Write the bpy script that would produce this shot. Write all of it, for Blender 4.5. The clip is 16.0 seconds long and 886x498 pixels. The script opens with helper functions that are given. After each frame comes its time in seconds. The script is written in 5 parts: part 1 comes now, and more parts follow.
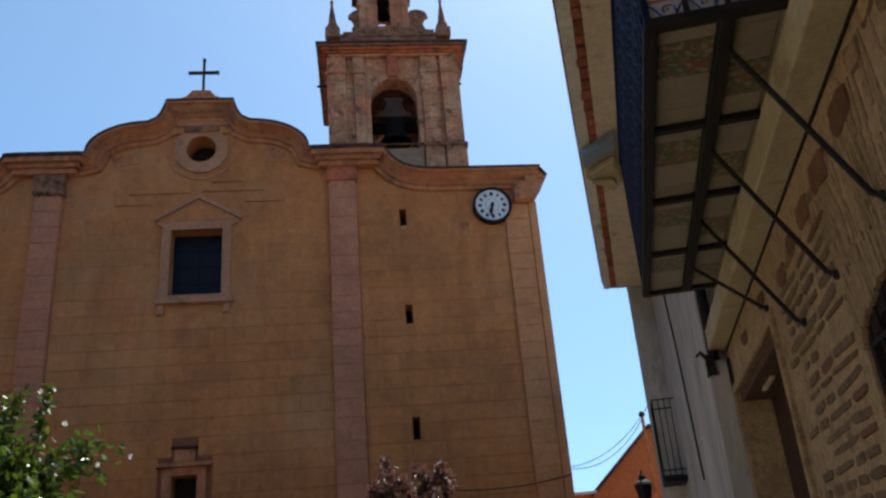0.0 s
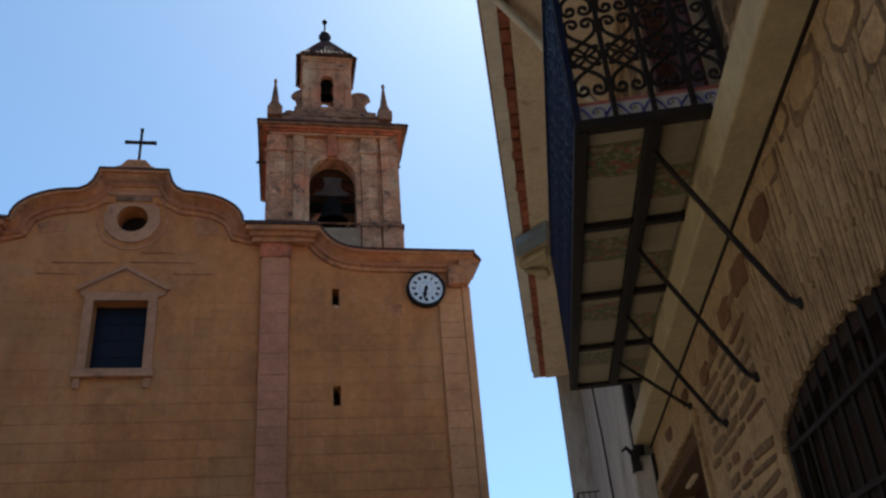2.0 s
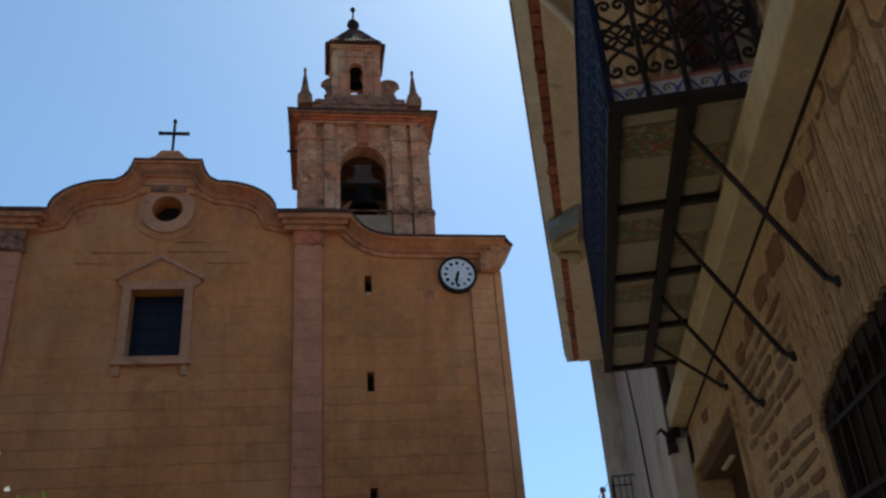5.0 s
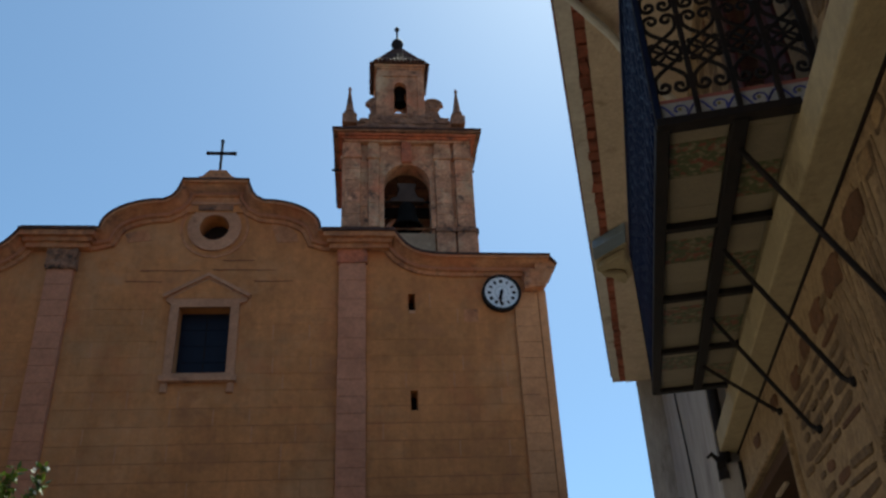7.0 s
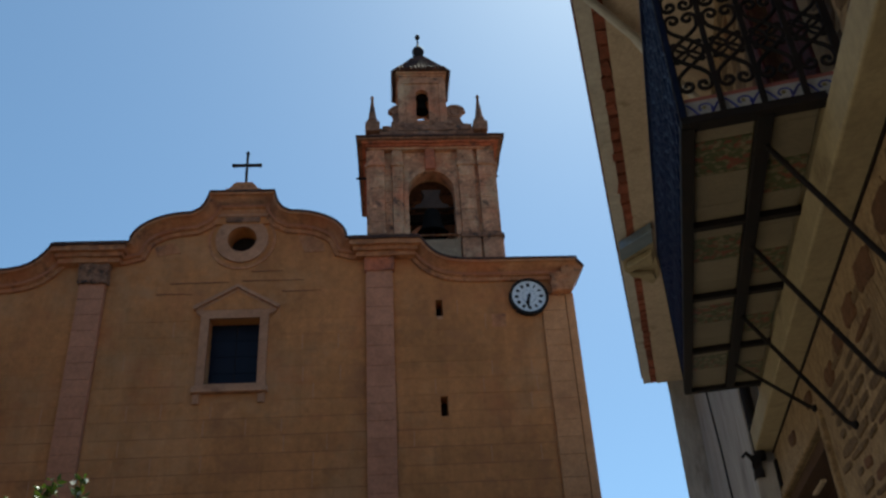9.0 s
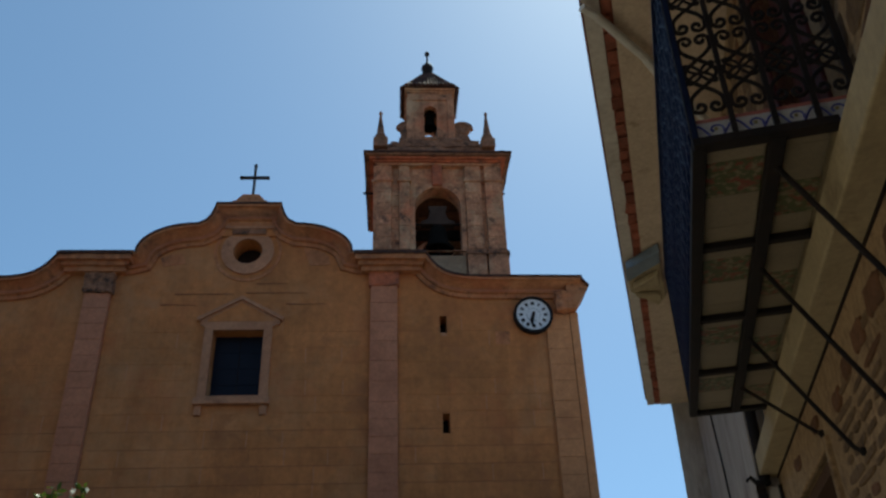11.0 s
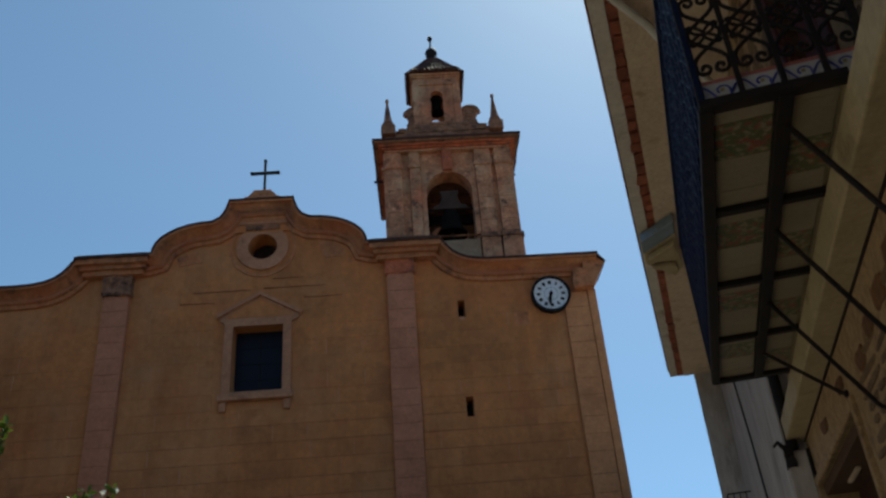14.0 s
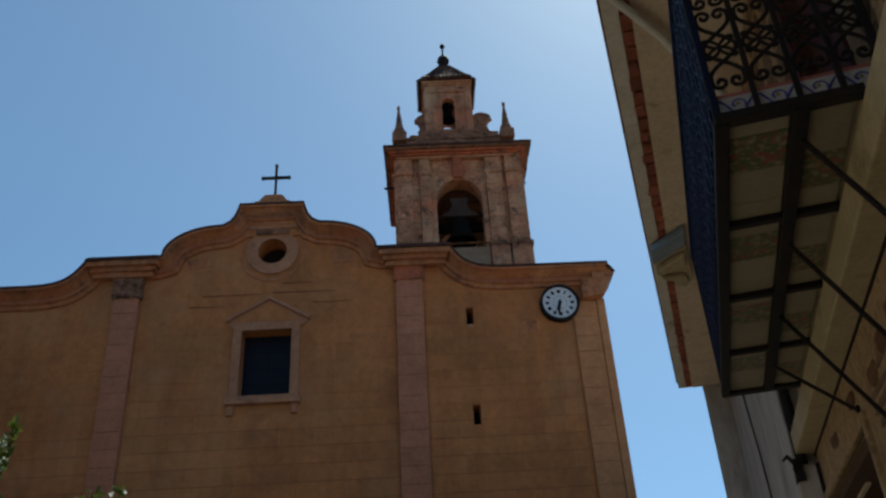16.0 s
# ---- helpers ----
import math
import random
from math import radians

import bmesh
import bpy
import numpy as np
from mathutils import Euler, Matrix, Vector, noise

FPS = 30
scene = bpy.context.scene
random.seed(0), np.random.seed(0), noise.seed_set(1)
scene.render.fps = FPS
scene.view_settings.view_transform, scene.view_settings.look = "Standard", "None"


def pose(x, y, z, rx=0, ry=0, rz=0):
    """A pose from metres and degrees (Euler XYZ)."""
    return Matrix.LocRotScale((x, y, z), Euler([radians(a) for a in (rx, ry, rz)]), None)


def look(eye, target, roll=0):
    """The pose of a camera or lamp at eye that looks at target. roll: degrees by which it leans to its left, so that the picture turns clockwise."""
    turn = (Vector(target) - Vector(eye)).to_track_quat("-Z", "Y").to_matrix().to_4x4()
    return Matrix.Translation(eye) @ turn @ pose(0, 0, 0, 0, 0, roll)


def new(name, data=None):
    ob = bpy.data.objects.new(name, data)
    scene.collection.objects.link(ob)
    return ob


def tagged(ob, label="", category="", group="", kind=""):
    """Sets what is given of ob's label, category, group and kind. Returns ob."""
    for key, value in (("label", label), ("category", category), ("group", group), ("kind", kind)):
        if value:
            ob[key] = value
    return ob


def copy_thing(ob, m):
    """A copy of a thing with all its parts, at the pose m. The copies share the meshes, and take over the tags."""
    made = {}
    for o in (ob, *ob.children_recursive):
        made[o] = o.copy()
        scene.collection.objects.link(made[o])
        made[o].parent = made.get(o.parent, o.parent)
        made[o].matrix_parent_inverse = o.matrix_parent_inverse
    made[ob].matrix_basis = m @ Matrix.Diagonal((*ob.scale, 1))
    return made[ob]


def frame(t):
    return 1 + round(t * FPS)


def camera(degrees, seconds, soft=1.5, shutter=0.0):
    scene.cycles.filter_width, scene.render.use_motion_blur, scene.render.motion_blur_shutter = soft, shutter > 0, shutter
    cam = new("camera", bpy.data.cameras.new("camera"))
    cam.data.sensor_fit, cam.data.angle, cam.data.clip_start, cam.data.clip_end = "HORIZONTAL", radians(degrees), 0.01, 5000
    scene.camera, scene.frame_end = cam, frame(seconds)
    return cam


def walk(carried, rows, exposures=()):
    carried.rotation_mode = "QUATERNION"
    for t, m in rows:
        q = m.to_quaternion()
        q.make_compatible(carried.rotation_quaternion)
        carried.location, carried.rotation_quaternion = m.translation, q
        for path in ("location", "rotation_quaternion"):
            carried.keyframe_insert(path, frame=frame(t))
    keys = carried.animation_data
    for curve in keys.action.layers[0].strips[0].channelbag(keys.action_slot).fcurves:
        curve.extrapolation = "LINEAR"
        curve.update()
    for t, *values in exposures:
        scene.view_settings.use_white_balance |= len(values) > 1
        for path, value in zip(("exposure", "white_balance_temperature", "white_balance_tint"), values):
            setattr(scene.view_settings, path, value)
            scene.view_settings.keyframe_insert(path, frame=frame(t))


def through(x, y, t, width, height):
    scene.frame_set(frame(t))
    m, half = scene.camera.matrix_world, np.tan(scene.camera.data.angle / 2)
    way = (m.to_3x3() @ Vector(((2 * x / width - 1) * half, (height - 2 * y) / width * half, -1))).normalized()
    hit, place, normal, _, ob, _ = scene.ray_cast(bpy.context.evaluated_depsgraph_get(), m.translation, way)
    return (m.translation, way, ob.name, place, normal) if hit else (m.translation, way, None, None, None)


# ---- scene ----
cam = camera(56.0, 16.0, soft=2.5)
PATH = [
    (0, (0.056, 0.56, 1.467), (0.265, 2.396, 2.233), -4.8),
    (0.5, (0.07, 0.567, 1.475), (0.309, 2.396, 2.248), -5.2),
    (1, (0.085, 0.584, 1.497), (0.386, 2.382, 2.319), -4.8),
    (1.5, (0.092, 0.587, 1.511), (0.452, 2.348, 2.388), -4.3),
    (2, (0.092, 0.576, 1.514), (0.458, 2.308, 2.444), -4.7),
    (2.5, (0.083, 0.568, 1.51), (0.429, 2.304, 2.442), -5.0),
    (3, (0.07, 0.557, 1.489), (0.401, 2.305, 2.402), -4.5),
    (3.5, (0.076, 0.557, 1.493), (0.415, 2.307, 2.401), -5.0),
    (4, (0.069, 0.548, 1.483), (0.399, 2.307, 2.375), -5.1),
    (6.5, (0.064, 0.576, 1.508), (0.284, 2.328, 2.447), -2.7),
    (7, (0.073, 0.596, 1.52), (0.263, 2.346, 2.47), -2.8),
    (7.5, (0.06, 0.584, 1.51), (0.207, 2.325, 2.481), -2.9),
    (8, (0.053, 0.575, 1.494), (0.177, 2.324, 2.457), -3.2),
    (8.5, (0.048, 0.583, 1.494), (0.128, 2.329, 2.465), -3.4),
    (9, (0.058, 0.57, 1.5), (0.187, 2.317, 2.465), -3.4),
    (11.5, (0.037, 0.582, 1.499), (0.152, 2.308, 2.503), -1.9),
    (12, (0.045, 0.605, 1.507), (0.125, 2.334, 2.511), -3.1),
    (12.5, (0.03, 0.579, 1.478), (0.09, 2.308, 2.482), -3.4),
    (13, (0.052, 0.604, 1.485), (0.133, 2.342, 2.472), -4.0),
    (13.5, (0.062, 0.601, 1.487), (0.147, 2.338, 2.474), -4.9),
    (14, (0.063, 0.614, 1.488), (0.144, 2.361, 2.46), -4.7),
    (14.5, (0.051, 0.61, 1.491), (0.135, 2.357, 2.461), -3.9),
    (15, (0.048, 0.609, 1.489), (0.128, 2.358, 2.455), -3.4),
    (15.5, (0.034, 0.601, 1.487), (0.095, 2.342, 2.469), -3.1),
    (16, (0.042, 0.597, 1.49), (0.103, 2.335, 2.477), -3.5),
]
walk(cam, [(t, look(eye, target, roll)) for t, eye, target, roll in PATH], exposures=[(0.0, 1.26, 6250, 1), (4.2, 1.14, 6200, 0), (7.0, 0.95, 6200, -3), (16.0, 0.68, 6200, -5)])

# ---- light ----
SUN_EL, SUN_AZ = radians(60), radians(29)   # azimuth from +y towards +x
world = bpy.data.worlds.new("world")
scene.world = world
world.use_nodes = True
wn = world.node_tree.nodes
sky = wn.new("ShaderNodeTexSky")
sky.sky_type, sky.sun_disc = "NISHITA", False
sky.sun_elevation, sky.sun_rotation = SUN_EL, SUN_AZ
sky.altitude, sky.air_density, sky.dust_density, sky.ozone_density = 1500, 0.85, 0.9, 1.6
view = wn.new("ShaderNodeTexCoord")
lift = wn.new("ShaderNodeVectorMath")
lift.operation, lift.inputs[1].default_value = "ADD", (0.0, 0.0, 0.22)
unit = wn.new("ShaderNodeVectorMath")
unit.operation = "NORMALIZE"
world.node_tree.links.new(view.outputs["Generated"], lift.inputs[0])
world.node_tree.links.new(lift.outputs[0], unit.inputs[0])
world.node_tree.links.new(unit.outputs[0], sky.inputs[0])
hue = wn.new("ShaderNodeMix")
hue.data_type, hue.blend_type = "RGBA", "MULTIPLY"
hue.inputs[0].default_value, hue.inputs[7].default_value = 1.0, (0.98, 1.025, 0.975, 1.0)
world.node_tree.links.new(sky.outputs[0], hue.inputs[6])
world.node_tree.links.new(hue.outputs[2], wn["Background"].inputs[0])
wn["Background"].inputs[1].default_value = 0.11
sun = new("sun", bpy.data.lights.new("sun", "SUN"))
sun.data.energy, sun.data.angle, sun.data.color = 3.2, radians(0.53), (1.0, 0.93, 0.82)
sun_dir = Vector((math.sin(SUN_AZ) * math.cos(SUN_EL), math.cos(SUN_AZ) * math.cos(SUN_EL), math.sin(SUN_EL)))
sun.matrix_basis = Matrix.Translation((0, 20, 40)) @ sun_dir.to_track_quat("Z", "Y").to_matrix().to_4x4()


# ---- materials ----
def mat(name, a, b, scale=1.5, rough=0.85, bump=0.3, fine=40.0, stain=None, stain_scale=0.7, stain_at=0.58,
        metal=0.0, rand=0.0, stretch=(1, 1, 1), gloss=0.3, mottle=0.0, washes=(), streak=0.0):
    m = bpy.data.materials.new(name)
    m.use_nodes = True
    t = m.node_tree
    n, ln = t.nodes, t.links.new
    bsdf = n["Principled BSDF"]
    geo = n.new("ShaderNodeNewGeometry")
    mp = n.new("ShaderNodeMapping")
    mp.inputs["Scale"].default_value = stretch
    ln(geo.outputs["Position"], mp.inputs[0])
    pos = mp.outputs[0]

    def noise_tex(s, detail=6.0, r=0.6):
        x = n.new("ShaderNodeTexNoise")
        x.inputs["Scale"].default_value, x.inputs["Detail"].default_value, x.inputs["Roughness"].default_value = s, detail, r
        ln(pos, x.inputs["Vector"])
        return x.outputs["Fac"]

    def ramp(f, lo, hi):
        r = n.new("ShaderNodeMapRange")
        r.inputs[1].default_value, r.inputs[2].default_value = lo, hi
        ln(f, r.inputs[0])
        return r.outputs[0]

    def mix(f, x, y, kind="MIX"):
        k = n.new("ShaderNodeMix")
        k.data_type, k.blend_type = "RGBA", kind
        for sock, v in ((k.inputs[0], f), (k.inputs[6], x), (k.inputs[7], y)):
            if isinstance(v, (int, float)):
                sock.default_value = v
            elif isinstance(v, tuple):
                sock.default_value = (*v, 1)
            else:
                ln(v, sock)
        return k.outputs[2]

    col = mix(ramp(noise_tex(scale), 0.35, 0.65), tuple(a), tuple(b))
    grain = noise_tex(scale * 14, 4.0, 0.7)
    col = mix(0.45, col, mix(ramp(grain, 0.3, 0.7), (0.35, 0.35, 0.35), (0.65, 0.65, 0.65)), "OVERLAY")
    if mottle:
        blotch = ramp(noise_tex(max(3.5, scale * 4.5), 8.0, 0.75), 0.32, 0.68)
        col = mix(mottle, col, mix(blotch, (0.22, 0.22, 0.22), (0.72, 0.72, 0.72)), "OVERLAY")
    for colour, wash_scale, at, most in washes:
        veil = n.new("ShaderNodeMath")
        veil.operation = "MULTIPLY"
        veil.inputs[1].default_value = most
        ln(ramp(noise_tex(wash_scale, 7.0, 0.68), at, at + 0.16), veil.inputs[0])
        col = mix(veil.outputs[0], col, tuple(colour))
    if streak:
        run = n.new("ShaderNodeMapping")
        run.inputs["Scale"].default_value = (2.6, 2.6, 0.22)
        ln(geo.outputs["Position"], run.inputs[0])
        rain = n.new("ShaderNodeTexNoise")
        rain.inputs["Scale"].default_value, rain.inputs["Detail"].default_value, rain.inputs["Roughness"].default_value = 1.0, 6.0, 0.65
        ln(run.outputs[0], rain.inputs["Vector"])
        col = mix(streak, col, mix(ramp(rain.outputs["Fac"], 0.36, 0.62), (0.25, 0.25, 0.25), (0.62, 0.62, 0.62)), "OVERLAY")
    if stain:
        col = mix(ramp(noise_tex(stain_scale, 8.0, 0.7), stain_at, stain_at + 0.12), col, tuple(stain))
    if rand:
        info = n.new("ShaderNodeObjectInfo")
        hsv = n.new("ShaderNodeHueSaturation")
        ln(ramp_to(n, ln, info.outputs["Random"], 1 - rand, 1 + rand), hsv.inputs["Value"])
        ln(col, hsv.inputs["Color"])
        col = hsv.outputs[0]
    ln(col, bsdf.inputs["Base Color"])
    bsdf.inputs["Metallic"].default_value = metal
    bsdf.inputs["Specular IOR Level"].default_value = gloss
    rr = n.new("ShaderNodeMapRange")
    rr.inputs[3].default_value, rr.inputs[4].default_value = max(0.05, rough - 0.12), min(1.0, rough + 0.1)
    ln(grain, rr.inputs[0])
    ln(rr.outputs[0], bsdf.inputs["Roughness"])
    if bump:
        bp = n.new("ShaderNodeBump")
        bp.inputs["Strength"].default_value, bp.inputs["Distance"].default_value = bump, 0.02
        ln(noise_tex(fine, 5.0, 0.65), bp.inputs["Height"])
        ln(bp.outputs[0], bsdf.inputs["Normal"])
    return m


def ramp_to(n, ln, f, lo, hi):
    r = n.new("ShaderNodeMapRange")
    r.inputs[3].default_value, r.inputs[4].default_value = lo, hi
    ln(f, r.inputs[0])
    return r.outputs[0]


OCHRE = mat("ochre_plaster", (0.523, 0.197, 0.063), (0.378, 0.146, 0.048), 0.4, 0.9, 0.35, 30, (0.442, 0.205, 0.087), 0.5, 0.56, mottle=0.25, washes=(((0.500, 0.255, 0.115), 0.33, 0.5, 0.5), ((0.431, 0.131, 0.049), 0.55, 0.53, 0.5), ((0.256, 0.125, 0.056), 1.3, 0.57, 0.45)), streak=0.22)
OCHRE_BLOCK = mat("ochre_plaster_block", (0.523, 0.197, 0.063), (0.390, 0.153, 0.049), 0.4, 0.9, 0.35, 30, (0.338, 0.131, 0.049), 0.6, 0.57, rand=0.06, mottle=0.25, washes=(((0.500, 0.255, 0.115), 0.33, 0.5, 0.5), ((0.431, 0.131, 0.049), 0.55, 0.53, 0.5), ((0.256, 0.125, 0.056), 1.3, 0.57, 0.45)), streak=0.22)
JOINT = mat("dark_joint", (0.192, 0.070, 0.034), (0.249, 0.093, 0.043), 1.0, 0.95, 0.2)
PALE_JOINT = mat("pale_joint", (0.452, 0.220, 0.119), (0.407, 0.192, 0.102), 1.0, 0.95, 0.2)
PINK_STONE = mat("pink_stone", (0.486, 0.198, 0.104), (0.401, 0.158, 0.082), 0.9, 0.9, 0.4, 25, (0.339, 0.136, 0.072), 0.9, 0.58, rand=0.05, mottle=0.3)
FRAME_STONE = mat("frame_stone", (0.452, 0.215, 0.113), (0.373, 0.169, 0.086), 1.4, 0.9, 0.4, 25, (0.249, 0.113, 0.062), 1.6, 0.56, mottle=0.35)
CORNICE_STONE = mat("cornice_stone", (0.475, 0.195, 0.081), (0.350, 0.140, 0.060), 1.1, 0.9, 0.5, 22, (0.192, 0.083, 0.043), 1.7, 0.53, mottle=0.6, washes=(((0.452, 0.137, 0.056), 0.5, 0.48, 0.7), ((0.520, 0.273, 0.136), 1.4, 0.55, 0.6)))
WORN_STONE = mat("worn_stone", (0.325, 0.153, 0.082), (0.182, 0.087, 0.049), 2.2, 0.95, 1.0, 12, (0.059, 0.035, 0.025), 2.6, 0.52, mottle=0.7)
TOWER_STONE = mat("tower_stone", (0.587, 0.277, 0.144), (0.352, 0.159, 0.082), 1.9, 0.92, 0.8, 14, (0.118, 0.062, 0.040), 2.6, 0.545, rand=0.12, mottle=0.8, streak=0.35, washes=(((0.600, 0.180, 0.080), 0.9, 0.52, 0.7), ((0.588, 0.416, 0.240), 1.0, 0.5, 0.6)))
LIME_RENDER = mat("lime_render", (0.36, 0.235, 0.14), (0.28, 0.175, 0.10), 1.5, 0.95, 0.4, 30, (0.27, 0.17, 0.10), 1.8, 0.55, mottle=0.3)
QUOIN = mat("quoin_stone", (0.559, 0.247, 0.103), (0.448, 0.194, 0.079), 0.9, 0.9, 0.4, 25, (0.373, 0.153, 0.068), 0.9, 0.58, rand=0.07, mottle=0.3)
RED_STONE = mat("red_stone", (0.528, 0.150, 0.066), (0.360, 0.108, 0.054), 1.5, 0.92, 0.6, 18, (0.156, 0.068, 0.043), 2.4, 0.52, mottle=0.7)
CAP_TILE = mat("cap_tile", (0.10, 0.05, 0.036), (0.05, 0.029, 0.024), 3.0, 0.95, 0.5, gloss=0.1, mottle=0.5)
ROOF_TILE = mat("roof_tile", (0.20, 0.072, 0.042), (0.11, 0.047, 0.031), 5.0, 0.9, 0.5, rand=0.25)
IRON = mat("black_iron", (0.010, 0.008, 0.008), (0.017, 0.011, 0.009), 6.0, 0.7, 0.15, 80, gloss=0.2)
# iron tinted navy for the sky it reflects at a grazing angle
SKY_TINT_IRON = mat("sky_tint_iron", (0.003, 0.007, 0.027), (0.006, 0.011, 0.04), 9.0, 0.6, 0.3, 60, gloss=0.15)
DARK_GLASS = mat("dark_glass", (0.006, 0.0065, 0.013), (0.009, 0.009, 0.016), 2.0, 0.5, 0.0, gloss=0.16)
# dark wood; also stands in for shade behind openings and under the string course
DARK_WOOD_SHADE = mat("dark_wood_shade", (0.030, 0.017, 0.012), (0.018, 0.011, 0.008), 3.0, 0.8, 0.4, 30, stretch=(6, 6, 1), gloss=0.15)
BROWN_WOOD = mat("brown_wood", (0.10, 0.05, 0.026), (0.065, 0.032, 0.018), 3.0, 0.75, 0.4, 30, stretch=(6, 6, 1))
DOOR_WOOD = mat("door_wood", (0.062, 0.028, 0.018), (0.04, 0.019, 0.013), 3.0, 0.75, 0.4, 30, stretch=(6, 6, 1), gloss=0.15)
MAROON_WOOD = mat("maroon_wood", (0.085, 0.024, 0.022), (0.06, 0.017, 0.016), 3.0, 0.7, 0.3, 30, stretch=(6, 6, 1), gloss=0.15)
GREY_WOOD = mat("grey_wood", (0.07, 0.045, 0.034), (0.048, 0.031, 0.024), 3.0, 0.9, 0.4, 30, gloss=0.1)
BRONZE = mat("bell_bronze", (0.012, 0.010, 0.008), (0.008, 0.007, 0.006), 4.0, 0.85, 0.2, gloss=0.03)
CLOCK_WHITE = mat("clock_white", (0.66, 0.66, 0.66), (0.60, 0.60, 0.60), 3.0, 0.5, 0.0)
CREAM = mat("cream_paint", (0.40, 0.31, 0.18), (0.345, 0.262, 0.15), 2.0, 0.8, 0.3, 40, (0.22, 0.158, 0.086), 1.8, 0.58, mottle=0.2)
SOFFIT = mat("soffit_plaster", (0.58, 0.445, 0.32), (0.50, 0.38, 0.27), 2.0, 0.9, 0.5, 30, (0.33, 0.24, 0.155), 2.4, 0.57, mottle=0.3)
EAVE_BOARD = mat("eave_board_paint", (0.60, 0.53, 0.45), (0.50, 0.43, 0.36), 1.2, 0.85, 0.3, 40, (0.36, 0.29, 0.23), 1.8, 0.56, mottle=0.3)
MORTAR = mat("lime_mortar", (0.368, 0.241, 0.129), (0.281, 0.182, 0.096), 4.0, 0.95, 1.0, 18, (0.170, 0.103, 0.053), 5.0, 0.54, mottle=0.6)
STONE = mat("field_stone", (0.185, 0.115, 0.06), (0.135, 0.082, 0.044), 6.0, 0.95, 1.0, 22, (0.10, 0.06, 0.034), 7.0, 0.56, rand=0.16, mottle=0.7)
RUST_STONE = mat("rust_stone", (0.17, 0.08, 0.04), (0.12, 0.058, 0.03), 6.0, 0.95, 0.8, 30, rand=0.2, mottle=0.5)
PALE_STONE = mat("pale_field_stone", (0.36, 0.228, 0.112), (0.27, 0.16, 0.078), 5.0, 0.95, 0.8, 24, (0.17, 0.085, 0.042), 6.0, 0.57, rand=0.15, mottle=0.6)
EAVE_BRICK = mat("eave_brick", (0.36, 0.105, 0.06), (0.20, 0.065, 0.04), 5.0, 0.9, 0.5, rand=0.25, mottle=0.5)
PILASTER_JOINT = mat("pilaster_joint", (0.25, 0.098, 0.05), (0.21, 0.082, 0.042), 1.0, 0.95, 0.2)
THIN_BRICK = mat("thin_brick", (0.32, 0.205, 0.108), (0.235, 0.148, 0.078), 6.0, 0.95, 0.8, 30, rand=0.14, mottle=0.6)
GREY_PLASTER = mat("grey_plaster", (0.43, 0.375, 0.335), (0.33, 0.288, 0.256), 0.9, 0.92, 0.35, 30, (0.20, 0.165, 0.145), 1.3, 0.55, stretch=(1, 1, 0.3), mottle=0.3)
# for the unseen side block; dark so that it bounces little light
ROUGH_BROWN = mat("dark_block_brown", (0.10, 0.07, 0.048), (0.075, 0.052, 0.036), 0.9, 0.92, 0.6, 12, mottle=0.4)
PALE_PLASTER = mat("pale_plaster", (0.62, 0.58, 0.52), (0.55, 0.51, 0.45), 0.9, 0.92, 0.3, 30)
ORANGE_WALL = mat("orange_wall", (0.50, 0.165, 0.06), (0.43, 0.14, 0.05), 0.6, 0.9, 0.2, 30)
ZINC = mat("zinc", (0.20, 0.24, 0.28), (0.15, 0.18, 0.21), 4.0, 0.5, 0.1, metal=0.3)
TILE_CREAM = mat("cream_tile", (0.232, 0.185, 0.120), (0.198, 0.155, 0.100), 4.0, 0.5, 0.06, gloss=0.35, rand=0.08)
TILE_WHITE = mat("white_tile", (0.36, 0.345, 0.34), (0.30, 0.29, 0.29), 6.0, 0.35, 0.05, gloss=0.5)
TILE_BLUE = mat("blue_glaze", (0.035, 0.045, 0.26), (0.05, 0.05, 0.20), 8.0, 0.35, 0.0, gloss=0.5)
TILE_RED = mat("red_glaze", (0.30, 0.09, 0.07), (0.24, 0.08, 0.07), 8.0, 0.4, 0.0, gloss=0.5)
TILE_OLIVE = mat("olive_glaze", (0.20, 0.17, 0.07), (0.16, 0.13, 0.05), 8.0, 0.4, 0.0)
PAVING = mat("stone_paving", (0.250, 0.220, 0.183), (0.201, 0.177, 0.149), 0.8, 0.9, 0.4, 20, (0.159, 0.138, 0.118), 0.6, 0.6)
BARK = mat("bark", (0.10, 0.075, 0.05), (0.065, 0.05, 0.035), 8.0, 0.95, 0.9, 40, stretch=(1, 1, 0.3))


def leaf_mat(name, a, b, rough=0.35, through=0.35):
    m = bpy.data.materials.new(name)
    m.use_nodes = True
    t = m.node_tree
    n, ln = t.nodes, t.links.new
    bsdf = n["Principled BSDF"]
    geo = n.new("ShaderNodeNewGeometry")
    k = n.new("ShaderNodeMix")
    k.data_type = "RGBA"
    k.inputs[6].default_value, k.inputs[7].default_value = (*a, 1), (*b, 1)
    ln(geo.outputs["Random Per Island"], k.inputs[0])
    ln(k.outputs[2], bsdf.inputs["Base Color"])
    bsdf.inputs["Roughness"].default_value = rough
    tr = n.new("ShaderNodeBsdfTranslucent")
    ln(k.outputs[2], tr.inputs[0])
    ms = n.new("ShaderNodeMixShader")
    ms.inputs[0].default_value = through
    ln(bsdf.outputs[0], ms.inputs[1])
    ln(tr.outputs[0], ms.inputs[2])
    ln(ms.outputs[0], n["Material Output"].inputs[0])
    return m


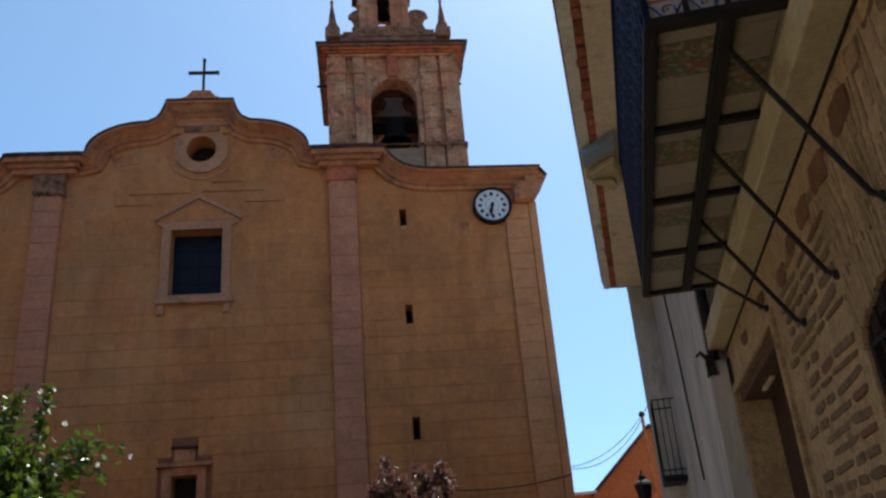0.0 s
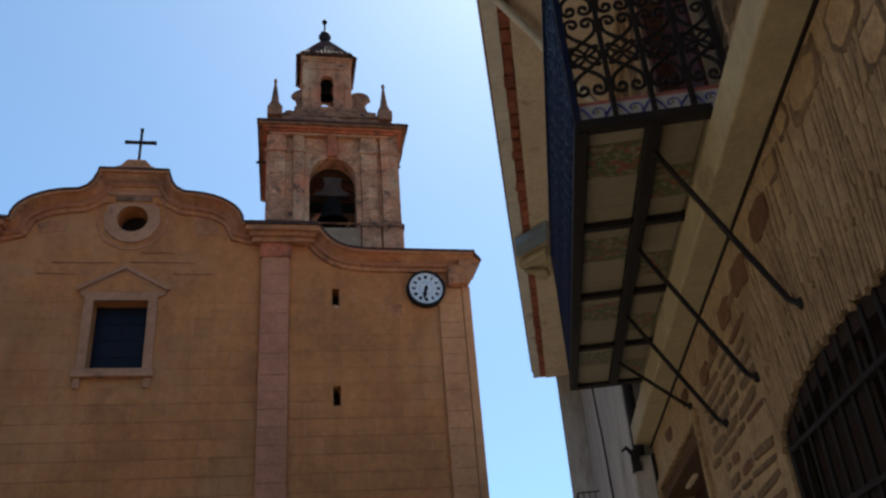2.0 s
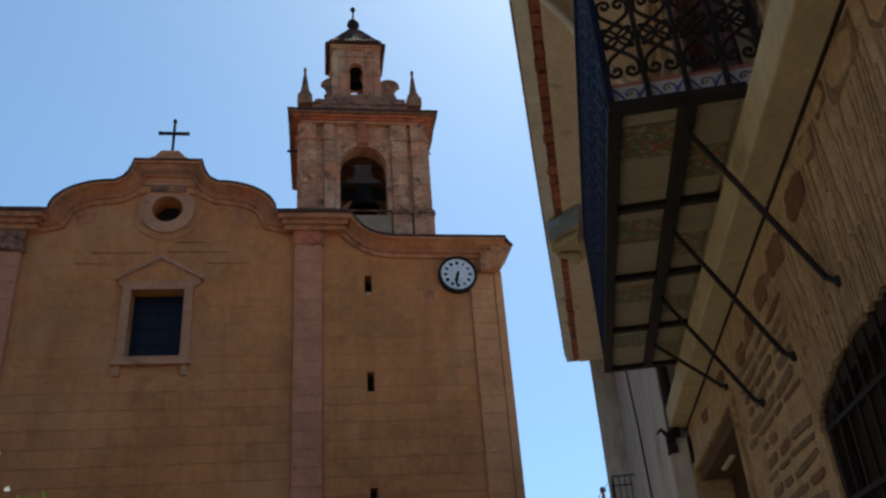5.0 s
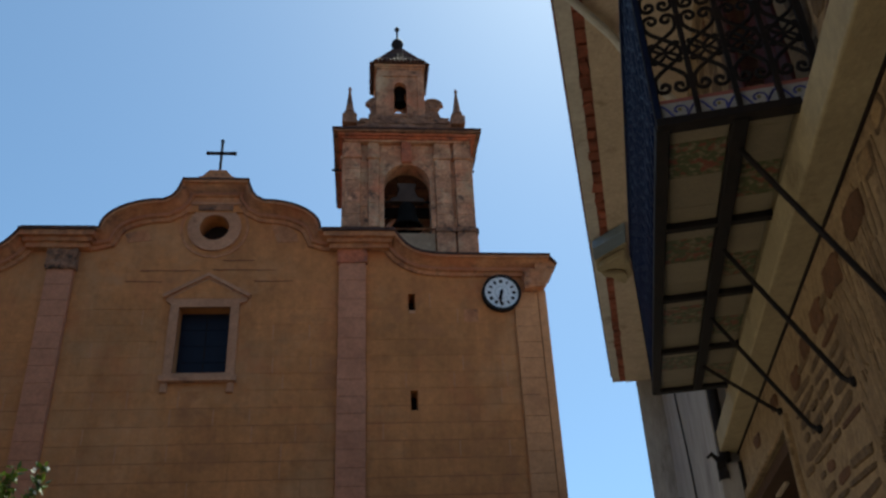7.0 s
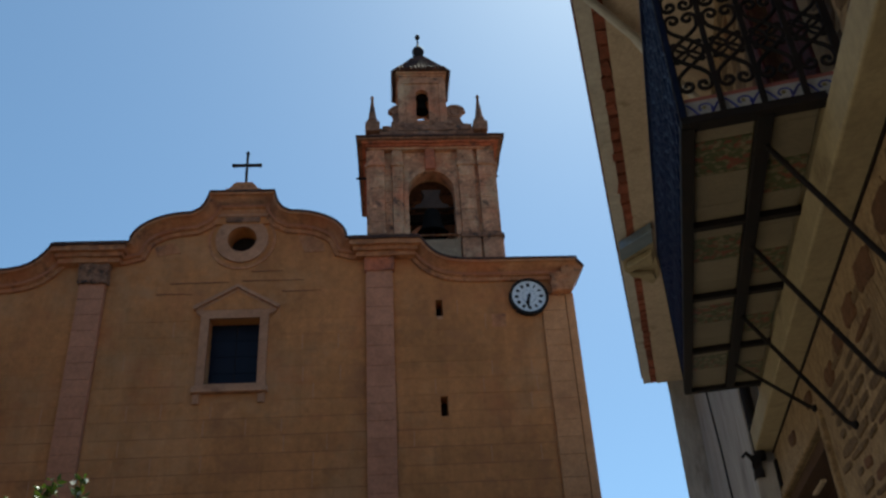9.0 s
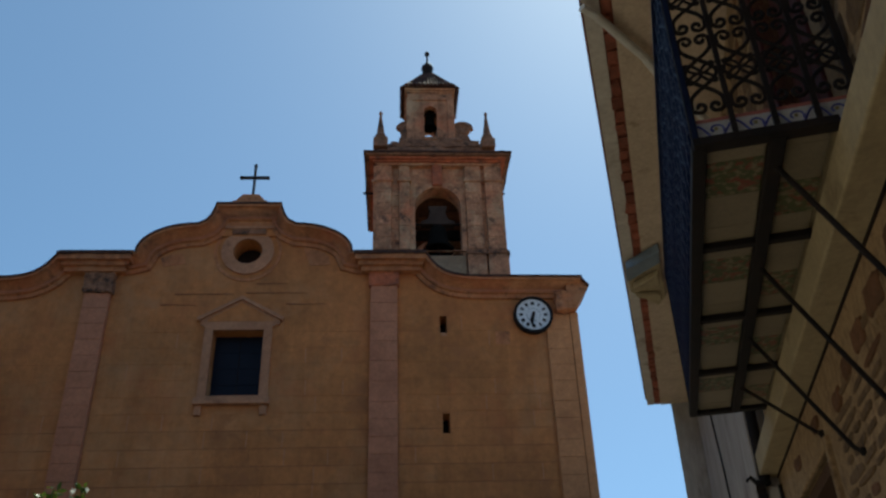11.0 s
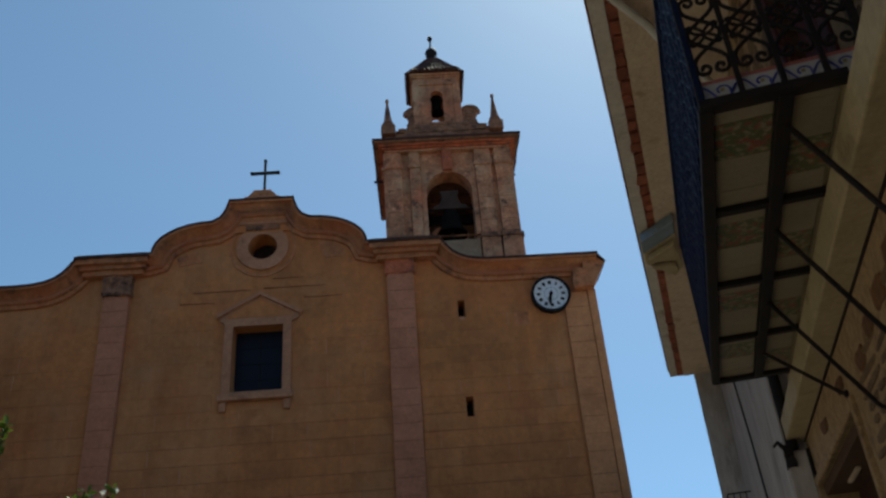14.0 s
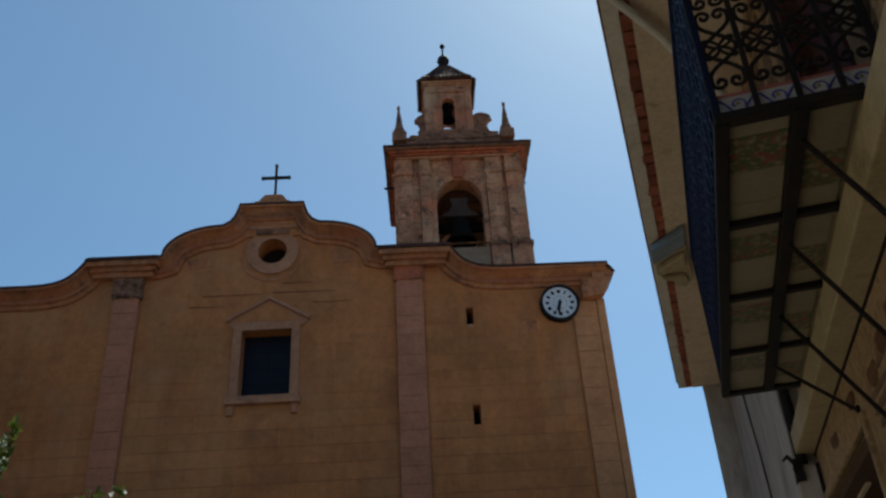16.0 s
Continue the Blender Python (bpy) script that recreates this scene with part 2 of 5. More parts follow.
LEAF_GREEN = leaf_mat("green_leaf", (0.045, 0.075, 0.008), (0.11, 0.15, 0.018), 0.3, 0.35)
LEAF_PURPLE = leaf_mat("purple_leaf", (0.11, 0.045, 0.04), (0.20, 0.09, 0.07), 0.35, 0.3)
PETAL = leaf_mat("white_petal", (0.75, 0.75, 0.68), (0.8, 0.8, 0.74), 0.6, 0.4)


def flower_tile():
    """Cream tile with a painted spray of green leaves and red blooms."""
    m = mat("painted_tile", (0.23, 0.185, 0.115), (0.20, 0.16, 0.10), 4.0, 0.45, 0.05)
    t = m.node_tree
    n, ln = t.nodes, t.links.new
    bsdf = n["Principled BSDF"]
    old = bsdf.inputs["Base Color"].links[0].from_socket
    geo = n.new("ShaderNodeNewGeometry")
    prev = old
    for scale, lo, colour in ((27.0, 0.38, (0.075, 0.085, 0.036)), (24.0, 0.52, (0.20, 0.055, 0.036))):
        x = n.new("ShaderNodeTexNoise")
        x.inputs["Scale"].default_value, x.inputs["Detail"].default_value = scale, 2.0
        ln(geo.outputs["Position"], x.inputs["Vector"])
        r = n.new("ShaderNodeMapRange")
        r.inputs[1].default_value, r.inputs[2].default_value = lo, lo + 0.12
        ln(x.outputs["Fac"], r.inputs[0])
        k = n.new("ShaderNodeMix")
        k.data_type = "RGBA"
        k.inputs[7].default_value = (*colour, 1)
        ln(r.outputs[0], k.inputs[0])
        ln(prev, k.inputs[6])
        prev = k.outputs[2]
    ln(prev, bsdf.inputs["Base Color"])
    return m


TILE_FLOWER = flower_tile()


# ---- mesh helpers ----
def part(name, bm, material, parent=None, label="", smooth=False):
    me = bpy.data.meshes.new(name)
    bmesh.ops.recalc_face_normals(bm, faces=bm.faces[:])
    bm.to_mesh(me)
    bm.free()
    for mm in material if isinstance(material, (list, tuple)) else [material]:
        me.materials.append(mm)
    if smooth:
        for p in me.polygons:
            p.use_smooth = True
    ob = new(name, me)
    if parent:
        ob.parent = parent
    if label:
        tagged(ob, label)
    return ob


def empty(name, m=None):
    ob = new(name)
    ob.empty_display_size = 0.2
    if m is not None:
        ob.matrix_basis = m
    return ob


def box(bm, x0, x1, y0, y1, z0, z1, bevel=0.0):
    v = [bm.verts.new((x, y, z)) for x in (x0, x1) for y in (y0, y1) for z in (z0, z1)]
    faces = [bm.faces.new([v[i] for i in q]) for q in ((0, 1, 3, 2), (4, 6, 7, 5), (0, 4, 5, 1), (2, 3, 7, 6), (0, 2, 6, 4), (1, 5, 7, 3))]
    if bevel:
        edges = {e for f in faces for e in f.edges}
        bmesh.ops.bevel(bm, geom=list(edges), offset=bevel, segments=2, affect="EDGES", profile=0.5)
    return bm


def boxed(*a, bevel=0.0):
    return box(bmesh.new(), *a, bevel=bevel)


def plate(outline, holes, y0, depth):
    """A slab in the xz plane with openings through it."""
    bm = bmesh.new()
    edges = []
    for loop in (outline, *holes):
        vs = [bm.verts.new((x, y0, z)) for x, z in loop]
        edges += [bm.edges.new((vs[i], vs[(i + 1) % len(vs)])) for i in range(len(vs))]
    bmesh.ops.triangle_fill(bm, use_beauty=True, use_dissolve=False, edges=edges, normal=(0, -1, 0))
    out = bmesh.ops.extrude_face_region(bm, geom=bm.faces[:])
    bmesh.ops.translate(bm, vec=(0, depth, 0), verts=[g for g in out["geom"] if isinstance(g, bmesh.types.BMVert)])
    return bm


def ribbon(bm, pts, top, low, y0, y1):
    """A moulding that follows a line of (x, z) points, from top to low below it."""
    rows = []
    for i, (x, z) in enumerate(pts):
        a, b = pts[max(0, i - 1)], pts[min(len(pts) - 1, i + 1)]
        d = Vector((b[0] - a[0], b[1] - a[1])).normalized()
        nx, nz = -d.y, d.x
        rows.append([bm.verts.new((x + nx * o, y, z + nz * o)) for o, y in ((top, y0), (low, y0), (low, y1), (top, y1))])
    for r, s in zip(rows, rows[1:]):
        for k in range(4):
            bm.faces.new((r[k], r[(k + 1) % 4], s[(k + 1) % 4], s[k]))
    bm.faces.new(rows[0])
    bm.faces.new(rows[-1][::-1])
    return bm


def moulding(bm, pts, profile, soft=()):
    """Sweeps a profile of (depth below the line, y) along (x, z) points; faces between the profile's steps in soft are shaded smooth."""
    rows = []
    for i, (x, z) in enumerate(pts):
        a, b = pts[max(0, i - 1)], pts[min(len(pts) - 1, i + 1)]
        d = Vector((b[0] - a[0], b[1] - a[1])).normalized()
        rows.append([bm.verts.new((x + d.y * o, y, z - d.x * o)) for o, y in profile])
    n = len(profile)
    for r, s in zip(rows, rows[1:]):
        for k in range(n):
            f = bm.faces.new((r[k], r[(k + 1) % n], s[(k + 1) % n], s[k]))
            f.smooth = k in soft
    bm.faces.new(rows[0])
    bm.faces.new(rows[-1][::-1])
    return bm


def tube(bm, pts, r, sides=6, r1=None):
    pts = [Vector(p) for p in pts]
    rings = []
    up = None
    for i, p in enumerate(pts):
        d = (pts[min(i + 1, len(pts) - 1)] - pts[max(i - 1, 0)]).normalized()
        if up is None:
            up = d.orthogonal().normalized()
        up = (up - d * up.dot(d)).normalized()
        side = d.cross(up)
        rad = r if r1 is None else r + (r1 - r) * i / (len(pts) - 1)
        rings.append([bm.verts.new(p + (up * math.cos(a) + side * math.sin(a)) * rad) for a in [2 * math.pi * (k + 0.5) / sides for k in range(sides)]])
    for s, t in zip(rings, rings[1:]):
        for k in range(sides):
            bm.faces.new((s[k], s[(k + 1) % sides], t[(k + 1) % sides], t[k]))
    bm.faces.new(rings[0][::-1])
    bm.faces.new(rings[-1])
    return bm


def lathe(bm, profile, cx, cy, cz, seg=24):
    """Turns (radius, height) pairs about the upright axis."""
    rings = [[bm.verts.new((cx + r * math.cos(2 * math.pi * k / seg), cy + r * math.sin(2 * math.pi * k / seg), cz + h)) for k in range(seg)] for r, h in profile]
    for s, t in zip(rings, rings[1:]):
        for k in range(seg):
            bm.faces.new((s[k], s[(k + 1) % seg], t[(k + 1) % seg], t[k]))
    bm.faces.new(rings[0][::-1])
    bm.faces.new(rings[-1])
    return bm


def disc(bm, x, z, r, y0, y1, seg=40, inner=0.0):
    """A disc or ring facing -y."""
    loops = []
    for rad in ([r, inner] if inner else [r]):
        for y in (y0, y1):
            loops.append([bm.verts.new((x + rad * math.cos(2 * math.pi * k / seg), y, z + rad * math.sin(2 * math.pi * k / seg))) for k in range(seg)])
    pairs = [(0, 1)] + ([(2, 3), (0, 2), (1, 3)] if inner else [])
    for i, j in pairs:
        for k in range(seg):
            bm.faces.new((loops[i][k], loops[i][(k + 1) % seg], loops[j][(k + 1) % seg], loops[j][k]))
    if not inner:
        bm.faces.new(loops[0])
        bm.faces.new(loops[1][::-1])
    return bm


def arch(x0, x1, z0, spring, rise=None, seg=14):
    """Outline of an arched opening."""
    r, cx = (x1 - x0) / 2, (x0 + x1) / 2
    rise = r if rise is None else rise
    return [(x0, z0), (x1, z0)] + [(cx + r * math.cos(math.pi * k / seg), spring + rise * math.sin(math.pi * k / seg)) for k in range(seg + 1)]


def prism(pts, z0, z1, bevel=0.0):
    """An upright block over a plan of (x, y) points."""
    bm = bmesh.new()
    low, top = [[bm.verts.new((x, y, z)) for x, y in pts] for z in (z0, z1)]
    n = len(pts)
    for k in range(n):
        bm.faces.new((low[k], low[(k + 1) % n], top[(k + 1) % n], top[k]))
    bm.faces.new(low[::-1])
    bm.faces.new(top)
    if bevel:
        bmesh.ops.bevel(bm, geom=bm.edges[:], offset=bevel, segments=2, affect="EDGES", profile=0.5)
    return bm


def turned(bm, m):
    bmesh.ops.transform(bm, matrix=m, verts=bm.verts[:])
    return bm


def circle(x, z, r, seg=32):
    return [(x + r * math.cos(2 * math.pi * k / seg), z + r * math.sin(2 * math.pi * k / seg)) for k in range(seg)]


def rect(x0, x1, z0, z1):
    return [(x0, z0), (x1, z0), (x1, z1), (x0, z1)]


def worn(bm, amount, scale=3.0):
    for v in bm.verts:
        v.co += noise.noise_vector(v.co * scale) * amount
    return bm


def rough_box(x0, x1, y0, y1, z0, z1, step=0.3, amount=0.03, scale=3.0):
    """A weathered block: its faces cut finely and worn uneven."""
    bm = boxed(x0, x1, y0, y1, z0, z1)
    cuts = max(1, min(14, int(max(x1 - x0, y1 - y0, z1 - z0) / step)))
    long_edges = [e for e in bm.edges if e.calc_length() > 2 * step]
    if long_edges:
        bmesh.ops.subdivide_edges(bm, edges=long_edges, cuts=cuts, use_grid_fill=True)
    for v in bm.verts:
        v.co += noise.noise_vector(v.co * scale) * amount + noise.noise_vector(v.co * scale * 3.1) * amount * 0.5
    return bm


UNIT = bpy.data.meshes.new("block")
_b = boxed(-0.5, 0.5, -0.5, 0.5, -0.5, 0.5)
_b.to_mesh(UNIT)
_b.free()
UNITS = {}


def piece(name, material, parent, centre, size, rz=0.0, ry=0.0):
    """One block of its own; alike blocks share one mesh."""
    key = material.name
    if key not in UNITS:
        UNITS[key] = UNIT.copy()
        UNITS[key].name = name
        UNITS[key].materials.append(material)
    ob = new(name, UNITS[key])
    ob.parent = parent
    ob.location, ob.scale = centre, size
    ob.rotation_euler = (0, ry, rz)
    return ob


STREET = pose(0, 0, 0, 0, 0, -17.2)   # local x: into the houses, local y: along the street

# ---- ground ----
g = bmesh.new()
bmesh.ops.create_grid(g, x_segments=40, y_segments=40, size=400)
ground = tagged(part("ground", g, PAVING), "pale stone paving of the square and street", "ground", kind="structure")

# ---- church ----
FY, AX = 22.0, -4.22          # front wall, axis of the nave


def half_gable():
    """Right half of the gable's line, from the axis outwards."""
    pts = [(AX + 0.95, 15.2), (AX + 0.99, 15.02), (AX + 1.08, 14.78), (AX + 1.2, 14.61)]
    for k in range(11):
        a = math.pi / 2 - math.pi / 2 * k / 10
        pts.append((AX + 1.42 + 1.66 * math.cos(a), 13.55 + 0.94 * math.sin(a)))
    pts += [(AX + 3.2, 13.56), (0.92, 13.56), (1.02, 13.44), (1.14, 13.26), (1.3, 13.07), (1.5, 12.92), (1.75, 12.82), (2.1, 12.76), (2.6, 12.74)]
    return pts


RIGHT = half_gable()
LEFT = [(2 * AX - x, z) for x, z in RIGHT]
TOP = [(-17.0, 12.76)] + LEFT[::-1] + RIGHT + [(5.27, 12.72)]

church = empty("church")
tagged(church, "ochre plastered baroque church front with curved gable and stone pilasters", "church")
WIN = (-4.95, -3.56, 9.36, 11.27)
SLITS = [(11.43, 0.26), (8.55, 0.27), (5.47, 0.29)]
NICHE = (-4.64, -4.02, 3.0, 4.66)
wall_line = [(x, z - 0.12) for x, z in TOP]
wall_top = wall_line + [(5.27, 0.0), (-17.0, 0.0)]
holes = [rect(*WIN), circle(AX, 13.8, 0.42), rect(*NICHE)] + [rect(1.34, 1.53, z - h, z + h) for z, h in SLITS]
part("front_wall", plate(wall_top, holes, FY, 0.9), OCHRE, church, "ochre plaster front wall")
part("nave_body", boxed(-17.0, 5.27, FY + 1.6, FY + 24, 0, 11.6), OCHRE, church)
# unseen slab, added dark to cut sunlit bounce onto the tower
part("nave_roof", boxed(-17.2, 5.4, FY + 1.0, FY + 24.2, 12.3, 12.42), CAP_TILE, church)
part("side_wall", boxed(4.8, 5.27, FY + 0.9, FY + 1.6, 0, 12.3), OCHRE, church)
part("side_wall", boxed(-17.0, -16.6, FY + 0.9, FY + 1.6, 0, 12.3), OCHRE, church)
part("inner_roof", boxed(-16.6, 4.8, FY + 0.9, FY + 1.6, 11.9, 12.3), OCHRE, church)

# running cornice along the gable
CL = [(-17.0, 12.76)] + LEFT[::-1] + RIGHT + [(5.44, 12.72)]
part("cornice_cap", ribbon(bmesh.new(), CL, 0.012, -0.05, FY - 0.53, FY + 1.0), CAP_TILE, church, "dark weathered cap tiles of the cornice")
COVE = [(0.13 + 0.2 * (k / 8), FY - 0.14 - 0.28 * (1 - math.sin(math.pi / 2 * k / 8))) for k in range(9)]
PROFILE = [(0.05, FY + 0.02), (0.05, FY - 0.5), (0.12, FY - 0.5)] + COVE + [(0.34, FY - 0.18), (0.40, FY - 0.18), (0.41, FY - 0.1), (0.52, FY - 0.09), (0.53, FY + 0.02)]
part("cornice", moulding(bmesh.new(), CL[:-1] + [(5.4, 12.72)], PROFILE, range(3, 11)), CORNICE_STONE, church, "moulded cornice with a broad cove")
# pale stone colour stands for the light this step catches
FILLET = [(0.325, FY + 0.0), (0.325, FY - 0.215), (0.362, FY - 0.215), (0.362, FY + 0.0)]
part("fillet", moulding(bmesh.new(), CL[:-1] + [(5.4, 12.72)], FILLET), PINK_STONE, church, "thin fillet under the cove, coloured pale as if lit")
part("gable_fill", boxed(AX - 1.05, AX + 1.05, FY - 0.08, FY + 0.3, 14.3, 14.98), OCHRE, church)
# shoulders of the cornice that break forward over the pilasters
for x0, x1 in ((-9.42, -7.36), (AX * 2 + 7.36, AX * 2 + 9.42)):
    for a, b, z0, z1 in ((0.62, 0.0, 13.42, 13.5), (0.56, -0.02, 13.28, 13.42), (0.42, -0.1, 13.16, 13.28), (0.3, -0.18, 13.02, 13.16)):
        part("shoulder_cornice", rough_box(x0 - b, x1 + b, FY - a, FY + 0.03, z0, z1, 0.15, 0.025), CORNICE_STONE if z0 < 13.4 else CAP_TILE, church)
part("gable_block", boxed(AX - 0.72, AX + 0.72, FY - 0.15, FY - 0.06, 14.52, 14.62, bevel=0.02), FRAME_STONE, church)
part("gable_block", boxed(AX - 0.5, AX + 0.5, FY - 0.13, FY - 0.06, 14.34, 14.52, bevel=0.02), WORN_STONE, church)
part("gable_cap", boxed(AX - 0.52, AX + 0.52, FY - 0.47, FY + 0.45, 15.2, 15.31, bevel=0.03), CORNICE_STONE, church)
part("cross_foot", plate([(AX - 0.44, 15.3), (AX + 0.44, 15.3), (AX + 0.4, 15.38), (AX + 0.24, 15.56), (AX - 0.24, 15.56), (AX - 0.4, 15.38)], [], FY - 0.4, 0.7), CORNICE_STONE, church)
# corner of the cornice with a carved block by the clock
part("capital", rough_box(4.66, 5.18, FY - 0.34, FY + 0.02, 11.74, 12.3, 0.08, 0.06, 5), CORNICE_STONE, church, "weathered carved capital")
for x1, z0, z1 in ((5.37, 12.02, 12.22), (5.28, 11.9, 12.02), (5.2, 11.78, 11.9)):
    part("corner_bracket", rough_box(4.9, x1, FY - (x1 - 5.1), FY + 0.4, z0, z1, 0.15, 0.03, 4), CORNICE_STONE, church)
part("cornice_return", plate([(5.0, 11.74), (5.21, 11.74), (5.29, 11.9), (5.4, 12.06), (5.47, 12.2), (5.58, 12.38), (5.63, 12.47), (5.43, 12.7), (5.0, 12.7)], [], FY - 0.3, 1.3), CORNICE_STONE, church, "cornice moulding turning the corner")
part("return_cap", plate([(5.63, 12.47), (5.66, 12.48), (5.45, 12.755), (5.42, 12.7)], [], FY - 0.4, 1.36), CAP_TILE, church)
part("capital", rough_box(-8.66, -7.84, FY - 0.24, FY + 0.02, 12.4, 13.02, 0.07, 0.055, 5), WORN_STONE, church, "weathered carved capital")
part("capital", rough_box(-0.66, 0.18, FY - 0.2, FY + 0.02, 12.6, 13.02, 0.14, 0.03, 4), RED_STONE, church, "red stained capital blocks")

# window with pediment
win = tagged(empty("church_window"), "tall dark church window in a pale stone surround with a pediment", "window")
WX0, WX1, WZ0, WZ1 = WIN
surround = [(-5.18, 9.26), (-3.33, 9.26), (-3.33, 11.35), (-3.13, 11.45), (-3.13, 11.6), (AX, 12.2), (-5.31, 11.6), (-5.31, 11.45), (-5.18, 11.35)]
part("surround", plate(surround, [rect(WX0, WX1, WZ0, WZ1)], FY - 0.09, 0.13), FRAME_STONE, win, "pale carved stone surround")
part("pediment_field", plate([(-5.12, 11.52), (-3.3, 11.52), (-3.3, 11.58), (AX, 12.1), (-5.12, 11.58)], [], FY - 0.1, 0.02), OCHRE, win, "ochre plaster field of the pediment")
ped = [(-5.4, 11.6), (AX, 12.26), (-3.04, 11.6)]
part("pediment", ribbon(bmesh.new(), ped, 0.02, -0.08, FY - 0.18, FY + 0.02), FRAME_STONE, win)
part("sill", boxed(-5.25, -3.26, FY - 0.2, FY + 0.03, 9.1, 9.28, bevel=0.02), FRAME_STONE, win)
for x in (-5.12, -3.42):
    part("sill_bracket", boxed(x - 0.09, x + 0.09, FY - 0.1, FY + 0.03, 8.82, 9.1, bevel=0.02), FRAME_STONE, win)
part("pane", boxed(WX0 - 0.05, WX1 + 0.05, FY + 0.42, FY + 0.46, WZ0 - 0.05, WZ1 + 0.05), DARK_GLASS, win, "dark blue glass")
for k in range(1, 4):
    z = WZ0 + (WZ1 - WZ0) * k / 4
    part("glazing_bar", boxed(WX0, WX1, FY + 0.405, FY + 0.42, z - 0.008, z + 0.008), DARK_GLASS, win)
part("glazing_bar", boxed((WX0 + WX1) / 2 - 0.01, (WX0 + WX1) / 2 + 0.01, FY + 0.4, FY + 0.42, WZ0, WZ1), DARK_WOOD_SHADE, win)

ocu = tagged(empty("oculus"), "round opening in a plain moulded stone ring", "window")
part("ring", disc(bmesh.new(), AX, 13.8, 0.76, FY - 0.07, FY + 0.04, 48, 0.42), FRAME_STONE, ocu)
part("outer_ring", disc(bmesh.new(), AX, 13.8, 0.98, FY - 0.03, FY + 0.04, 56, 0.9), CORNICE_STONE, ocu)
# no glass: a near-black disc stands in for the dark interior
part("pane", disc(bmesh.new(), AX, 13.8, 0.5, FY + 0.62, FY + 0.66, 32), DARK_WOOD_SHADE, ocu)

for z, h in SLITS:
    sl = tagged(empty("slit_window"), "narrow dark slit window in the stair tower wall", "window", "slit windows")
    # near-black sheet behind the slit, coloured for its unlit inside
    part("recess", boxed(1.3, 1.57, FY + 0.6, FY + 0.64, z - h - 0.05, z + h + 0.05), DARK_WOOD_SHADE, sl)
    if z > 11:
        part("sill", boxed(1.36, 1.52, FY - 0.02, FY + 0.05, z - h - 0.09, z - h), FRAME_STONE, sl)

niche = tagged(empty("niche"), "small weathered stone niche above the church portal", "niche")
part("surround", plate([(-4.86, 3.0), (-3.8, 3.0), (-3.8, 4.86), (-4.86, 4.86)], [rect(NICHE[0], NICHE[1], 2.99 + 0.02, NICHE[3])], FY - 0.1, 0.12), CORNICE_STONE, niche)
part("cap", boxed(-5.0, -3.66, FY - 0.22, FY + 0.02, 4.86, 4.96, bevel=0.02), CORNICE_STONE, niche)
part("crest", worn(boxed(-4.6, -4.08, FY - 0.14, FY + 0.02, 4.96, 5.3, bevel=0.06), 0.04, 4), CORNICE_STONE, niche)
part("crest_cap", boxed(-4.66, -4.02, FY - 0.18, FY + 0.02, 5.3, 5.36, bevel=0.02), CAP_TILE, niche)
# shade of the niche's hollow, put in as a near-black back sheet
part("back", boxed(-4.7, -3.96, FY + 0.5, FY + 0.54, 2.9, 4.7), DARK_WOOD_SHADE, niche)

# clock
CX, CZ = 4.0, 11.65
clock = tagged(empty("tower_clock", pose(0, -0.05, 0)), "round white tower clock with a black rim and black numeral marks", "clock")
part("rim", disc(bmesh.new(), CX, CZ, 0.56, FY - 0.14, FY + 0.06, 56, 0.485), IRON, clock, "black rim")
part("face", disc(bmesh.new(), CX, CZ, 0.487, FY - 0.1, FY + 0.06, 48), CLOCK_WHITE, clock, "white dial")
part("inner_ring", disc(bmesh.new(), CX, CZ, 0.2, FY - 0.104, FY - 0.1, 40, 0.19), ZINC, clock)
for k in range(12):
    a = math.pi / 6 * k
    wd = (0.05, 0.022, 0.03, 0.04, 0.04, 0.03, 0.04, 0.045, 0.05, 0.04, 0.034, 0.042)[k]
    mk = boxed(-wd, wd, FY - 0.108, FY - 0.1, 0.3, 0.405, bevel=0.003)
    part("numeral_mark", turned(mk, Matrix.Translation((CX, 0, CZ)) @ Matrix.Rotation(a, 4, "Y")), IRON, clock)
for nm, ln_, wd, hrs, dy in (("hour_pointer", 0.3, 0.055, 6.52 / 12, 0.0), ("minute_pointer", 0.42, 0.03, 31.5 / 60, 0.012)):
    pts = [(-wd * 0.4, -0.1), (wd * 0.4, -0.1), (wd, ln_ * 0.7), (0, ln_), (-wd, ln_ * 0.7)]
    part(nm, turned(plate(pts, [], FY - 0.125 - dy, 0.01), Matrix.Translation((CX, 0, CZ)) @ Matrix.Rotation(2 * math.pi * hrs, 4, "Y")), IRON, clock)
part("boss", disc(bmesh.new(), CX, CZ, 0.05, FY - 0.15, FY - 0.1, 16), IRON, clock)

# mended plaster beside the round window and iron stubs on the tower
for pts in ([(-2.62, 13.98), (-2.2, 13.98), (-1.86, 13.62), (-1.8, 13.36), (-2.4, 13.32)], [(-6.7, 13.6), (-6.1, 13.75), (-5.95, 13.4), (-6.6, 13.3)], [(2.9, 11.2), (3.3, 11.2), (3.3, 10.8), (2.9, 10.8)]):
    part("plaster_patch", plate(pts, [], FY - 0.016, 0.018), CORNICE_STONE, church, "brown mended plaster")

# iron cross
cross = tagged(empty("iron_cross"), "black wrought iron cross on a stepped stone foot", "cross")
cb = boxed(AX - 0.035, AX + 0.035, FY - 0.12, FY - 0.05, 15.5, 16.82)
part("upright", cb, IRON, cross)
part("arm", boxed(AX - 0.4, AX + 0.4, FY - 0.13, FY - 0.04, 16.34, 16.41), IRON, cross)
